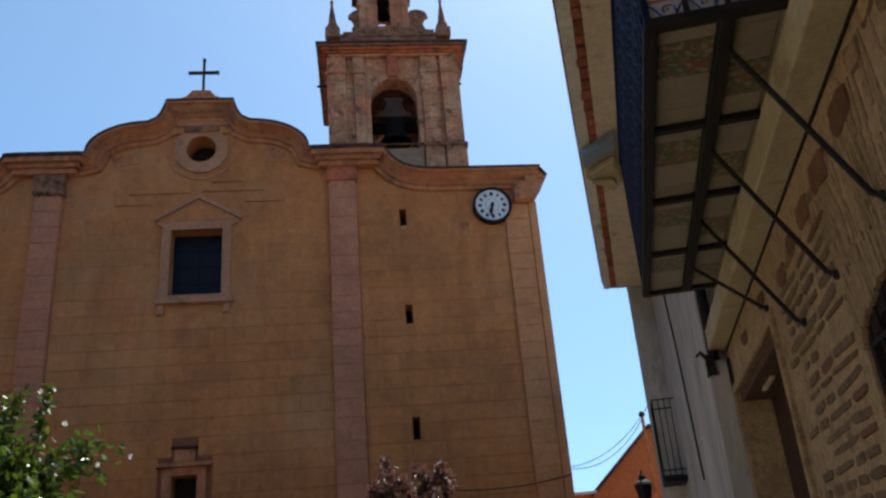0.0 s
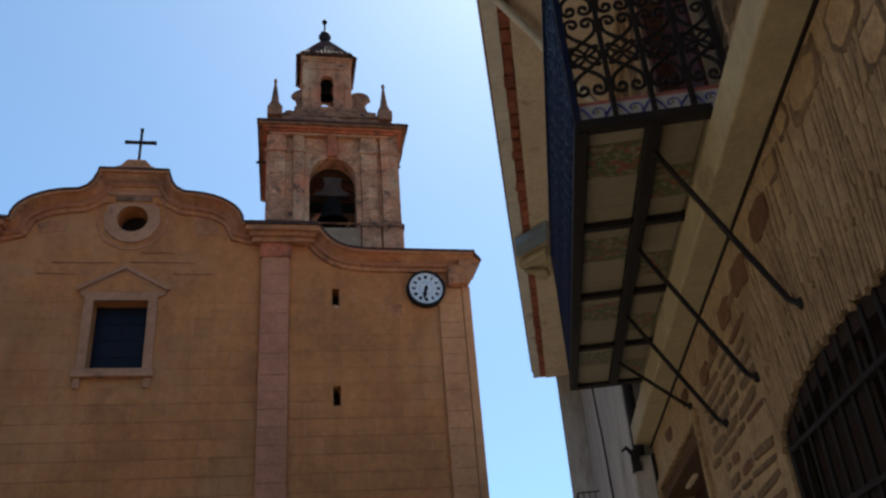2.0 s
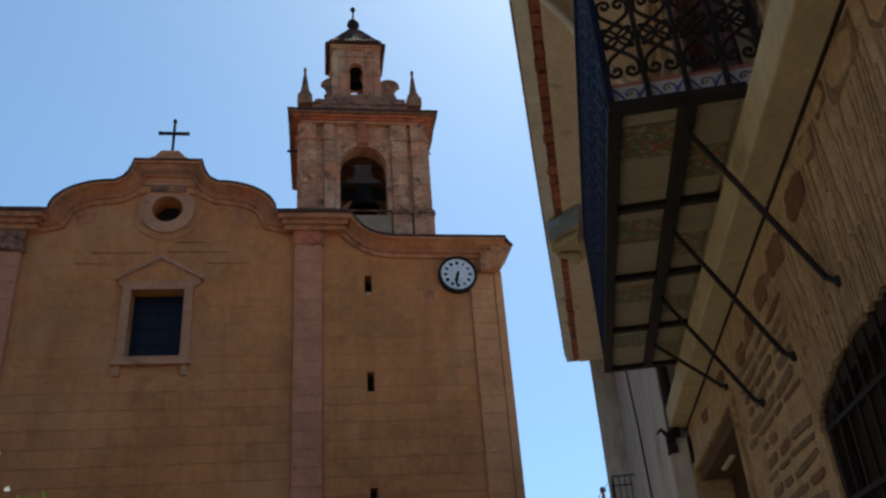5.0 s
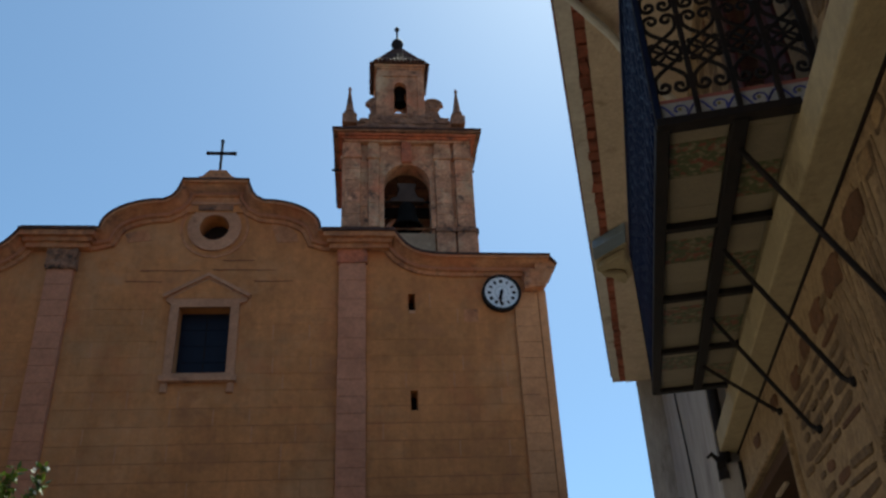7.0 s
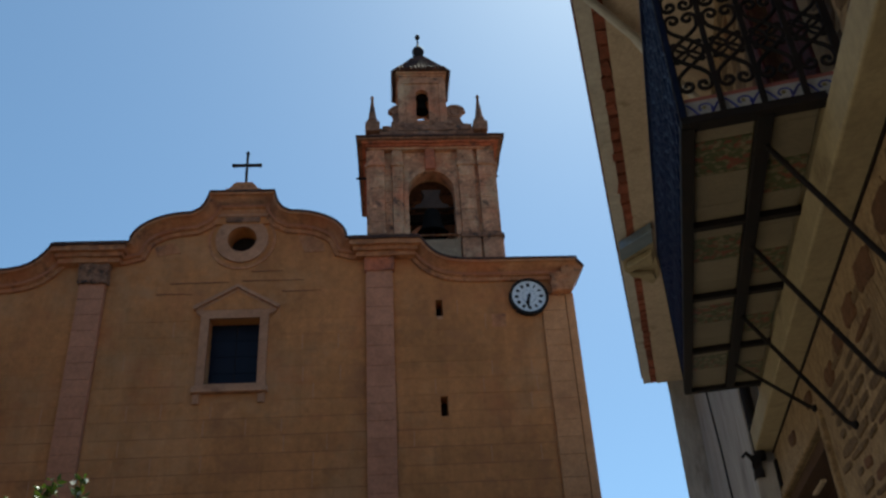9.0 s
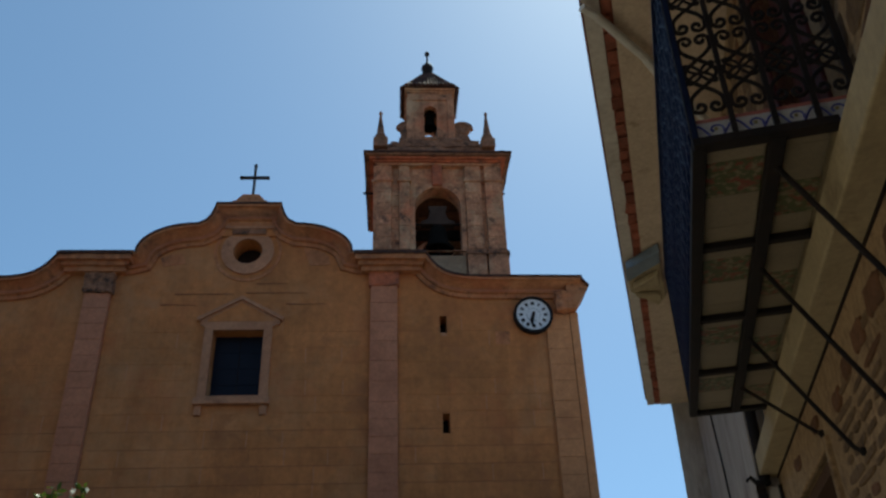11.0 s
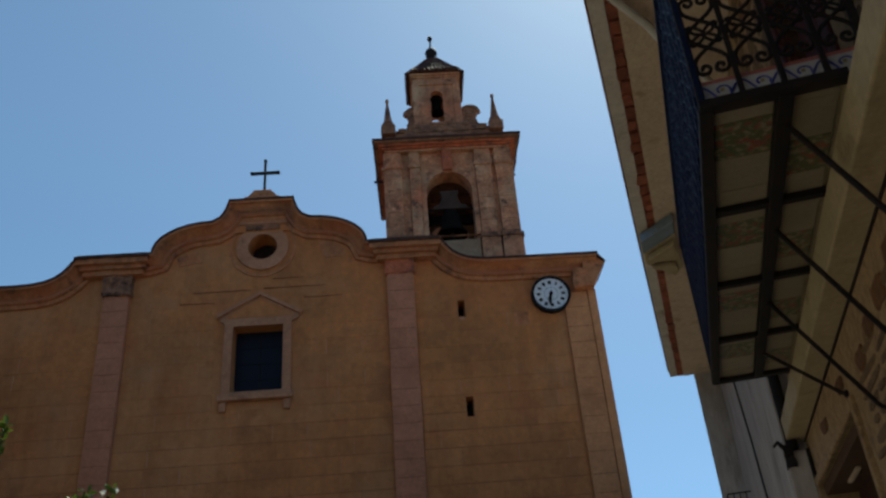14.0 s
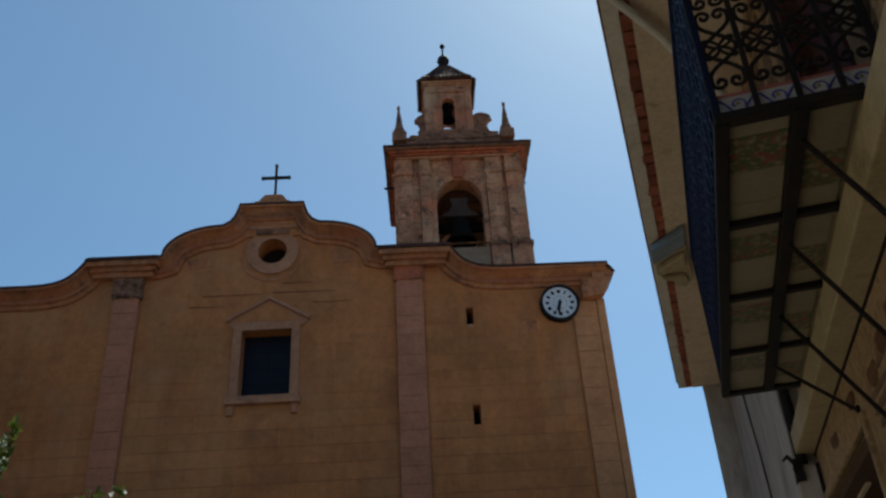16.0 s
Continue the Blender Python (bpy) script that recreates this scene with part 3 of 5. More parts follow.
for x, z in ((AX - 0.4, 16.375), (AX + 0.4, 16.375), (AX, 16.82)):
    part("tip", boxed(x - 0.05, x + 0.05, FY - 0.135, FY - 0.035, z - 0.05, z + 0.05, bevel=0.02), IRON, cross)
part("foot", lathe(bmesh.new(), [(0.14, 0), (0.11, 0.08), (0.05, 0.14)], AX, FY - 0.085, 15.49, 12), IRON, cross)

# ---- bell tower ----
TX0, TX1, TY0, TY1 = -0.53, 3.5, 23.0, 27.0
TC = ((TX0 + TX1) / 2, (TY0 + TY1) / 2)
tower = tagged(empty("bell_tower"), "weathered reddish stone bell tower with arched openings and pinnacles", "tower")
OPEN = arch(0.72, 2.19, 14.2, 16.05, 0.74)
xs = (TX0 + TX1) / 2


def side(bm, k):
    """Turns a face of the tower to its side k."""
    return turned(bm, Matrix.Translation((TC[0], TC[1], 0)) @ Matrix.Rotation(math.pi / 2 * k, 4, "Z") @ Matrix.Translation((-TC[0], -TC[1], 0)))


half = (TY1 - TY0) / 2
for k in range(4):
    cx = TC[0]
    o = [(x - 1.455 + cx, z) for x, z in OPEN] if k else OPEN
    inset = 0.0 if k % 2 == 0 else 0.55
    part("tower_wall", side(plate(rect(TX0 + inset, TX1 - inset, 12.0, 17.66), [o], TY0 + 0.06, 0.55), k), TOWER_STONE, tower)
    ocx = sum(p[0] for p in o[:2]) / 2
    ring = arch(ocx - 0.89, ocx + 0.89, 14.4, 16.05, 0.92)
    part("arch_surround", side(plate(ring, [arch(ocx - 0.735, ocx + 0.735, 14.4 + 0.01, 16.05, 0.745)], TY0 - 0.02, 0.1), k), TOWER_STONE, tower)
    # pilasters: two broad corner strips and two inner ones
    for a, b, d in ((TX0, TX0 + 0.5, 0.1), (TX1 - 0.5, TX1, 0.1), (ocx - 1.24, ocx - 0.9, 0.08), (ocx + 0.9, ocx + 1.42, 0.08)):
        part("pilaster", side(boxed(a, b, TY0 - d, TY0 + 0.06, 14.4, 16.95, bevel=0.015), k), TOWER_STONE, tower)
        part("pilaster_base", side(worn(boxed(a - 0.06, b + 0.06, TY0 - d - 0.08, TY0 + 0.06, 14.22, 14.4, bevel=0.03), 0.02, 5), k), WORN_STONE, tower)
        part("plinth", side(boxed(a - 0.03, b + 0.03, TY0 - d - 0.04, TY0 + 0.06, 12.3, 14.22, bevel=0.015), k), TOWER_STONE, tower)
        part("pilaster_capital", side(worn(boxed(a - 0.04, b + 0.04, TY0 - d - 0.06, TY0 + 0.06, 16.95, 17.1, bevel=0.03), 0.02, 5), k), TOWER_STONE, tower)
        part("frieze_block", side(boxed(a, b, TY0 - d, TY0 + 0.06, 17.1, 17.64, bevel=0.015), k), TOWER_STONE, tower)
    part("keystone", side(boxed(ocx - 0.16, ocx + 0.16, TY0 - 0.12, TY0 + 0.05, 16.82, 17.64, bevel=0.02), k), RED_STONE, tower, "reddish keystone")
for d, z0, z1, mm in ((0.14, 17.58, 17.66, TOWER_STONE), (0.22, 17.66, 17.72, RED_STONE), (0.33, 17.72, 17.79, RED_STONE), (0.45, 17.79, 17.85, WORN_STONE), (0.5, 17.85, 17.91, CAP_TILE)):
    part("tower_cornice", rough_box(TX0 + 0.1 - d, TX1 - 0.1 + d, TY0 - d, TY1 + d, z0, z1, 0.3, 0.02, 2.6), mm, tower)
part("attic", rough_box(TX0 + 0.05, TX1 - 0.1, TY0 + 0.1, TY1 - 0.1, 17.9, 18.5, 0.25, 0.06, 2.5), WORN_STONE, tower)
part("attic_step", rough_box(TX0 + 0.15, TX1 - 0.2, TY0 + 0.25, TY1 - 0.25, 18.45, 18.78, 0.22, 0.09, 2.2), WORN_STONE, tower)
for ix, x in enumerate((TX0 + 0.13, TX1 - 0.28)):
    for y in (TY0 + 0.15, TY1 - 0.15):
        pin = part("pinnacle", worn(boxed(x - 0.24, x + 0.24, y - 0.24, y + 0.24, 18.4, 18.78, bevel=0.03), 0.02, 4), WORN_STONE, tower)
        part("pinnacle_foot", boxed(x - 0.16, x + 0.16, y - 0.16, y + 0.16, 18.78, 18.95, bevel=0.03), WORN_STONE, pin)
        part("spire", lathe(bmesh.new(), [(0.2, 0), (0.19, 0.05), (0.14, 0.12), (0.038, 0.92), (0.055, 0.96), (0.065, 1.02), (0.03, 1.1)], x, y, 18.93, 8), WORN_STONE, pin)
part("ledge", rough_box(0.85, 2.28, TY0 - 0.03, TY0 + 0.5, 12.4, 14.22, 0.2, 0.01, 3), LIME_RENDER, tower, "pale rendered wall below the bell opening")
for x0, x1 in ((-0.96, -0.5), (3.45, 3.72)):
    part("iron_stub", tube(bmesh.new(), [(x0, TY0 + 0.5, 16.88), (x1, TY0 + 0.5, 16.88)], 0.04, 6), IRON, tower)
# floor kept dark so that the belfry interior stays dim
part("bell_floor", boxed(TX0 + 0.5, TX1 - 0.5, TY0 + 0.5, TY1 - 0.5, 13.9, 14.1), DARK_WOOD_SHADE, tower)
part("vault", boxed(TX0 + 0.5, TX1 - 0.5, TY0 + 0.5, TY1 - 0.5, 17.1, 17.5), WORN_STONE, tower)

chunks = random.Random(21)
for k in range(9):
    x = TX0 + 0.7 + (TX1 - TX0 - 1.5) * k / 8
    part("parapet_stone", rough_box(x - 0.24, x + 0.24, TY0 + 0.2, TY0 + 0.55, 18.6, 18.72 + chunks.uniform(0.0, 0.34), 0.12, 0.05, 4), WORN_STONE, tower)
# dark beams added inside the belfry to block and soak up light
for x0, y0, x1, y1 in ((TX0 + 0.62, TY0 + 0.75, TX0 + 0.82, TY1 - 0.75), (TX1 - 0.82, TY0 + 0.75, TX1 - 0.62, TY1 - 0.75)):
    part("bell_frame", boxed(x0, x1, y0, y1, 15.2, 15.5, bevel=0.01), DARK_WOOD_SHADE, tower)
    for y in (y0, y1 - 0.2, (y0 + y1) / 2):
        part("bell_frame", boxed(x0, x1, y, y + 0.2, 14.1, 17.1, bevel=0.01), DARK_WOOD_SHADE, tower)
part("bell_frame", boxed(TX0 + 0.62, TX1 - 0.62, TC[1] - 0.12, TC[1] + 0.12, 16.0, 16.3, bevel=0.01), DARK_WOOD_SHADE, tower)

# turret over the tower
UX, UY, UH = 1.37, 25.1, 0.82
tur = tagged(empty("turret"), "small square stone belfry turret with a tiled roof and ball finial", "turret")
for k in range(4):
    w = plate(rect(UX - UH + (0.18 if k % 2 else 0), UX + UH - (0.18 if k % 2 else 0), 18.7, 22.0), [arch(UX - 0.23, UX + 0.23, 19.85, 20.98, 0.23)], UY - UH, 0.18)
    part("wall", turned(w, Matrix.Translation((UX, UY, 0)) @ Matrix.Rotation(math.pi / 2 * k, 4, "Z") @ Matrix.Translation((-UX, -UY, 0))), TOWER_STONE, tur)
    for a, b in ((-UH - 0.03, -UH + 0.2), (UH - 0.2, UH + 0.03)):
        p = boxed(UX + a, UX + b, UY - UH - 0.05, UY - UH + 0.01, 19.4, 21.5, bevel=0.01)
        part("corner_strip", turned(p, Matrix.Translation((UX, UY, 0)) @ Matrix.Rotation(math.pi / 2 * k, 4, "Z") @ Matrix.Translation((-UX, -UY, 0))), TOWER_STONE, tur)
    fr = plate(arch(UX - 0.32, UX + 0.32, 19.7, 20.98, 0.33), [arch(UX - 0.23, UX + 0.23, 19.72, 20.98, 0.23)], UY - UH - 0.04, 0.05)
    part("arch_surround", turned(fr, Matrix.Translation((UX, UY, 0)) @ Matrix.Rotation(math.pi / 2 * k, 4, "Z") @ Matrix.Translation((-UX, -UY, 0))), TOWER_STONE, tur)
for d, z0, z1 in ((0.05, 21.5, 21.6), (0.04, 21.85, 21.93), (0.1, 21.93, 22.03)):
    part("turret_cornice", boxed(UX - UH - d, UX + UH + d, UY - UH - d, UY + UH + d, z0, z1, bevel=0.01), TOWER_STONE, tur)
roof = bmesh.new()
RP = [(UH + 0.16, 22.05), (UH * 0.8, 22.48), (UH * 0.46, 22.98), (0.2, 23.36), (0.12, 23.45)]
rr_ = [[roof.verts.new((UX + r * sx, UY + r * sy, z)) for sx, sy in ((-1, -1), (1, -1), (1, 1), (-1, 1))] for r, z in RP]
for s, t in zip(rr_, rr_[1:]):
    for k in range(4):
        roof.faces.new((s[k], s[(k + 1) % 4], t[(k + 1) % 4], t[k]))
roof.faces.new(rr_[0][::-1])
roof.faces.new(rr_[-1])
rf = part("turret_roof", roof, CAP_TILE, tur, "weathered tiled turret roof")
for k in range(4):
    for i in range(12):
        s = -UH - 0.12 + (2 * UH + 0.24) * (i + 0.5) / 12
        m = Matrix.Translation((UX, UY, 0)) @ Matrix.Rotation(math.pi / 2 * k, 4, "Z")
        t = tube(bmesh.new(), [(s, -UH - 0.24, 22.04), (s * 0.8, -UH * 0.8, 22.5), (s * 0.47, -UH * 0.46, 23.0), (s * 0.2, -0.2, 23.37)], 0.068, 6, 0.03)
        part("roof_tile", turned(t, m), CAP_TILE, rf)
for k in range(5):
    a = (1 - k / 5) * UH
    part("ridge_knob", lathe(bmesh.new(), [(0.05, 0), (0.07, 0.08), (0.03, 0.16)], UX - a * 0.85, UY - a * 0.85, 22.28 + 1.1 * (k / 5), 8), WORN_STONE, rf)
    part("ridge_knob", lathe(bmesh.new(), [(0.05, 0), (0.07, 0.08), (0.03, 0.16)], UX + a * 0.85, UY - a * 0.85, 22.28 + 1.1 * (k / 5), 8), WORN_STONE, rf)
part("finial", lathe(bmesh.new(), [(0.16, 0), (0.12, 0.1), (0.09, 0.16), (0.19, 0.26), (0.24, 0.4), (0.2, 0.54), (0.09, 0.66), (0.04, 0.74), (0.03, 1.08), (0.09, 1.12), (0.1, 1.2), (0.05, 1.28), (0.02, 1.32)], UX - 0.02, UY, 23.36, 16), IRON, tur, "dark ball finial", smooth=True)
# volutes against the turret
for s, off in ((-1, 0.02), (1, 0.32)):
    pts = []
    for k in range(34):
        a = 3.6 * math.pi * k / 33
        r = 0.3 * (1 - 0.78 * k / 33)
        pts.append((UX + s * (UH + off + r * math.cos(a)), UY - UH + 0.1, 20.22 + r * math.sin(a) - 0.0))
    v = tube(bmesh.new(), pts, 0.12, 6)
    disc(v, UX + s * (UH + off), 20.22, 0.24, UY - UH + 0.02, UY - UH + 0.3, 20)
    worn(v, 0.03, 5)
    part("volute", v, WORN_STONE, tur, "curled stone volute")
    slope = [(UX + s * UH, 18.7), (UX + s * (UH + 0.6 + off), 18.7), (UX + s * (UH + 0.56 + off), 19.1), (UX + s * (UH + 0.36 + off), 19.5), (UX + s * (UH + 0.2 + off), 19.95), (UX + s * UH, 20.3)]
    part("buttress", worn(plate(slope, [], UY - UH, 0.32), 0.02, 5), WORN_STONE, tur)

# bell
bell = tagged(empty("church_bell"), "dark bronze bell hanging from a grey wooden headstock", "bell", "tower bells")
BX, BY = 1.455, 23.35
hs = [(-0.54, 15.52), (0.54, 15.52), (0.54, 15.64), (0.36, 15.68), (0.25, 15.9), (0.24, 16.02), (0.31, 16.2), (-0.31, 16.2), (-0.24, 16.02), (-0.25, 15.9), (-0.36, 15.68), (-0.54, 15.64)]
part("headstock", turned(plate([(x + BX, z) for x, z in hs], [], BY - 0.14, 0.28), Matrix.Identity(4)), GREY_WOOD, bell, "grey wooden headstock")
part("bell_body", lathe(bmesh.new(), [(0.1, 0), (0.2, -0.04), (0.27, -0.14), (0.31, -0.45), (0.38, -0.68), (0.5, -0.86), (0.5, -0.9), (0.44, -0.88), (0.3, -0.6), (0.05, -0.12)], BX, BY, 15.5, 28), BRONZE, bell, smooth=True)
part("clapper", lathe(bmesh.new(), [(0.02, 0), (0.02, -0.7), (0.07, -0.78), (0.06, -0.9), (0.02, -0.94)], BX, BY, 15.4, 10), IRON, bell)
part("axle", tube(bmesh.new(), [(0.69, BY, 15.58), (2.22, BY, 15.58)], 0.04, 8), IRON, bell)
# copies for the other sides; rear and right ones are added to block light
for k in range(1, 4):
    turn = Matrix.Translation((TC[0], TC[1], 0)) @ Matrix.Rotation(math.pi / 2 * k, 4, "Z") @ Matrix.Translation((-TC[0], -TC[1], 0))
    copy_thing(bell, turn @ Matrix.Translation((TC[0] - BX, 0, 0)))

tb = tagged(empty("turret_bell"), "small dark bronze bell hanging in the turret", "bell", "tower bells")
part("bell_body", lathe(bmesh.new(), [(0.06, 0), (0.13, -0.04), (0.17, -0.12), (0.17, -0.34), (0.2, -0.52), (0.25, -0.6), (0.25, -0.63), (0.2, -0.61), (0.14, -0.5), (0.03, -0.1)], UX, UY - 0.35, 21.2, 24), BRONZE, tb, smooth=True)
part("headstock", boxed(UX - 0.3, UX + 0.3, UY - 0.45, UY - 0.25, 21.18, 21.42, bevel=0.02), DARK_WOOD_SHADE, tb)
part("axle", tube(bmesh.new(), [(UX - 0.66, UY - 0.35, 21.28), (UX + 0.66, UY - 0.35, 21.28)], 0.03, 8), IRON, tb)

# ---- stone house along the street (local x into the house, y along the street) ----
WN, ZB = 0.99, 3.6


def yz_plate(outline, holes, x0, depth):
    """A slab in the street's upright plane: outlines as (y, z)."""
    return turned(plate(outline, holes, 0, depth), Matrix(((0, 1, 0, x0), (1, 0, 0, 0), (0, 0, 1, 0), (0, 0, 0, 1))))


house = tagged(empty("stone_house", STREET), "old stone house with a cream string course and wide eaves", "house")
AW = arch(2.4, 4.39, 0.9, 2.32, 0.21)
DOOR = rect(6.15, 8.42, 0.0, 2.95)
BDOOR = rect(4.15, 4.95, 3.69, 5.9)
part("lower_wall", yz_plate(rect(-6, 8.6, 0, 3.6), [AW, DOOR], WN, 0.5), MORTAR, house, "rubble wall in cream lime mortar")
part("upper_wall", yz_plate(rect(-6, 8.6, 3.6, 6.4), [BDOOR], WN, 0.5), MORTAR, house)
part("back_body", boxed(WN + 0.9, WN + 8, -6, 8.6, 0, 6.4), MORTAR, house)
for y in (-5.8, 8.4):
    part("cross_wall", boxed(WN + 0.5, WN + 0.9, y - 0.2, y + 0.2, 0, 6.4), MORTAR, house)
part("ceiling_slab", boxed(WN + 0.5, WN + 0.9, -5.6, 8.2, 3.2, 3.5), MORTAR, house)
part("string_course", boxed(0.822, WN + 0.01, -6, 8.6, 3.38, 3.575, bevel=0.012), CREAM, house, "cream painted string course")
# thin near-black strip draws the shadow line where the course meets the wall
part("string_course_joint", boxed(WN - 0.014, WN + 0.01, -6, 8.6, 3.368, 3.381), DARK_WOOD_SHADE, house, "dark strip for the shadowed gap under the string course")

# eaves
EZ = 6.3


def eaves(parent, y0, y1, n0, n1, wall):
    """Soffit, brick row and gutter edge along a house; n0 and n1 are the edge's places at y0 and y1."""
    for nm, a, b, z0, z1, mm in (("soffit", 0.225, None, EZ - 0.02, EZ + 0.1, SOFFIT), ("tile_bed", 0.13, 0.225, EZ + 0.02, EZ + 0.1, EAVE_BRICK), ("eave_board", 0.0, 0.13, EZ, EZ + 0.1, EAVE_BOARD)):
        bm = bmesh.new()
        vs = []
        for y, n in ((y0, n0), (y1, n1)):
            x0, x1 = n + a, (wall + 0.05 if b is None else n + b)
            vs.append([bm.verts.new(p) for p in ((x0, y, z0), (x1, y, z0), (x1, y, z1), (x0, y, z1))])
        for k in range(4):
            bm.faces.new((vs[0][k], vs[0][(k + 1) % 4], vs[1][(k + 1) % 4], vs[1][k]))
        bm.faces.new(vs[0])
        bm.faces.new(vs[1][::-1])
        part(nm, bm, mm, parent)
    count = int((y1 - y0) / 0.2)
    for i in range(count):
        y = y0 + (i + 0.5) * (y1 - y0) / count
        n = n0 + (n1 - n0) * (i + 0.5) / count
        piece("eave_tile", EAVE_BRICK, parent, (n + 0.178 + random.uniform(-0.015, 0.015), y, EZ + random.uniform(0.0, 0.02)), (0.06 + 0.05 * random.random(), random.uniform(0.13, 0.19), 0.05), rz=random.uniform(-0.15, 0.15))
    roof_bm = bmesh.new()
    vs = [roof_bm.verts.new(p) for p in ((n0 - 0.02, y0, EZ + 0.1), (n1 - 0.02, y1, EZ + 0.1), (wall + 4.5, y1, EZ + 2.0), (wall + 4.5, y0, EZ + 2.0))]
    ws = [roof_bm.verts.new(v.co + Vector((0, 0, 0.1))) for v in vs]
    for k in range(4):
        roof_bm.faces.new((vs[k], vs[(k + 1) % 4], ws[(k + 1) % 4], ws[k]))
    roof_bm.faces.new(vs[::-1])
    roof_bm.faces.new(ws)
    part("roof", roof_bm, ROOF_TILE, parent)


eaves(house, -6, 9.1, -0.2, -0.06, WN)

# door of the stone house
door = tagged(empty("house_door", STREET), "brown wooden house door deep in a plastered opening", "door")
for a, b, z0, z1 in ((6.08, 6.15, 0, 3.02), (8.42, 8.49, 0, 3.02), (6.15, 8.42, 2.95, 3.02)):
    part("jamb", boxed(WN - 0.035, WN + 0.02, a, b, z0, z1, bevel=0.01), MORTAR, door)
part("lintel", boxed(WN + 0.02, WN + 0.28, 6.15, 8.42, 2.86, 2.945), BROWN_WOOD, door, "dark brown timber lintel")
for k in range(2):
    y0 = 6.17 + 1.125 * k
    leaf = part("leaf", boxed(WN + 0.27, WN + 0.33, y0, y0 + 1.115, 0.02, 2.86, bevel=0.008), DOOR_WOOD, door)
    for z0, z1 in ((0.25, 1.2), (1.35, 2.65)):
        part("panel", boxed(WN + 0.25, WN + 0.27, y0 + 0.15, y0 + 0.96, z0, z1, bevel=0.01), DOOR_WOOD, leaf)
strip = tagged(part("door_light", boxed(WN + 0.12, WN + 0.16, 7.4, 7.9, 2.835, 2.86, bevel=0.008), SOFFIT), "small pale light fitting under the door lintel", "light fitting")
strip.matrix_basis = STREET

# arched window with grille
aw = tagged(empty("arched_window", STREET), "wide dark arched window behind an iron grille", "window")
# near-black sheet colours in the shaded room behind the grille
part("pane", boxed(WN + 0.09, WN + 0.12, 2.3, 4.5, 0.8, 2.7), DARK_WOOD_SHADE, aw, "near-black sheet for the shaded interior")
part("sash", yz_plate(arch(2.41, 4.38, 0.91, 2.32, 0.205), [arch(2.5, 4.29, 1.0, 2.29, 0.16)], WN + 0.015, 0.06), DARK_WOOD_SHADE, aw)
part("mullion", boxed(WN + 0.05, WN + 0.09, 3.37, 3.44, 0.95, 2.5), DARK_WOOD_SHADE, aw)
for i in range(14):
    y = 2.5 + i * 0.1385
    top = 2.31 + 0.2 * math.sqrt(max(0, 1 - ((y - 3.395) / 0.99) ** 2))
    part("bar", tube(bmesh.new(), [(WN + 0.01, y, 0.92), (WN + 0.01, y, top - 0.005)], 0.011, 6), IRON, aw)
for z in (1.2, 1.6, 2.0, 2.3):
    part("cross_bar", boxed(WN - 0.005, WN + 0.025, 2.5, 4.31, z - 0.01, z + 0.01), IRON, aw)

# balcony
balc = tagged(empty("balcony", STREET), "wrought iron balcony with painted tiles on its underside and edge", "balcony")
BN0, BN1, BU = 0.25, 0.82, [3.57, 4.48, 5.38, 6.29, 7.17]
part("slab", boxed(BN0 + 0.055, WN, BU[0] + 0.055, BU[-1] - 0.02, ZB + 0.02, ZB + 0.09), CREAM, balc)
for x0, x1 in ((BN0 - 0.005, BN0 + 0.055), (0.56, 0.625)):
    part("frame_bar", boxed(x0, x1, BU[0], BU[-1], ZB - 0.035, ZB + 0.012, bevel=0.004), IRON, balc)
for i, u in enumerate(BU):
    w = 0.025 if 0 < i < 4 else 0.035
    part("cross_bar", boxed(BN0, BN1 + 0.01, u - w, u + w, ZB - 0.03, ZB + 0.01, bevel=0.004), IRON, balc)
for i in range(4):
    for x0, x1, cuts in ((BN0 + 0.06, 0.555, (0, 0.16, 0.49, 0.83, 1)), (0.63, BN1 - 0.004, (0, 0.11, 0.45, 0.79, 1))):
        for k, (f0, f1) in enumerate(zip(cuts, cuts[1:])):
            bay = BU[i + 1] - BU[i] - 0.06
            y0, y1 = BU[i] + 0.03 + bay * f0, BU[i] + 0.03 + bay * f1
            piece("tile", TILE_FLOWER if k == (1 if x0 < 0.5 else 2) else TILE_CREAM, balc, ((x0 + x1) / 2, (y0 + y1) / 2, ZB + 0.008 + 0.002 * random.random()), (x1 - x0 - 0.003, y1 - y0 - 0.004, 0.016))
# struts from the frame down to the wall
for v, u, z in ((3.8, 3.63, 2.7), (4.76, 4.48, 2.69), (5.72, 5.31, 2.7), (6.64, 6.23, 3.07)):
    a, b = Vector((0.6, v, ZB - 0.02)), Vector((WN - 0.045, u + 0.02, z + 0.03))
    pts = [a, a.lerp(b, 0.5), a.lerp(b, 0.9), b, (WN - 0.02, u, z + 0.005), (WN + 0.01, u - 0.01, z)]
    part("strut", tube(bmesh.new(), pts, 0.013, 8), IRON, balc)
    part("strut_foot", lathe(bmesh.new(), [(0.012, -0.022), (0.02, -0.01), (0.02, 0.01), (0.012, 0.022)], WN - 0.012, u - 0.005, z, 8), IRON, balc)

RT = 4.78                     # handrail
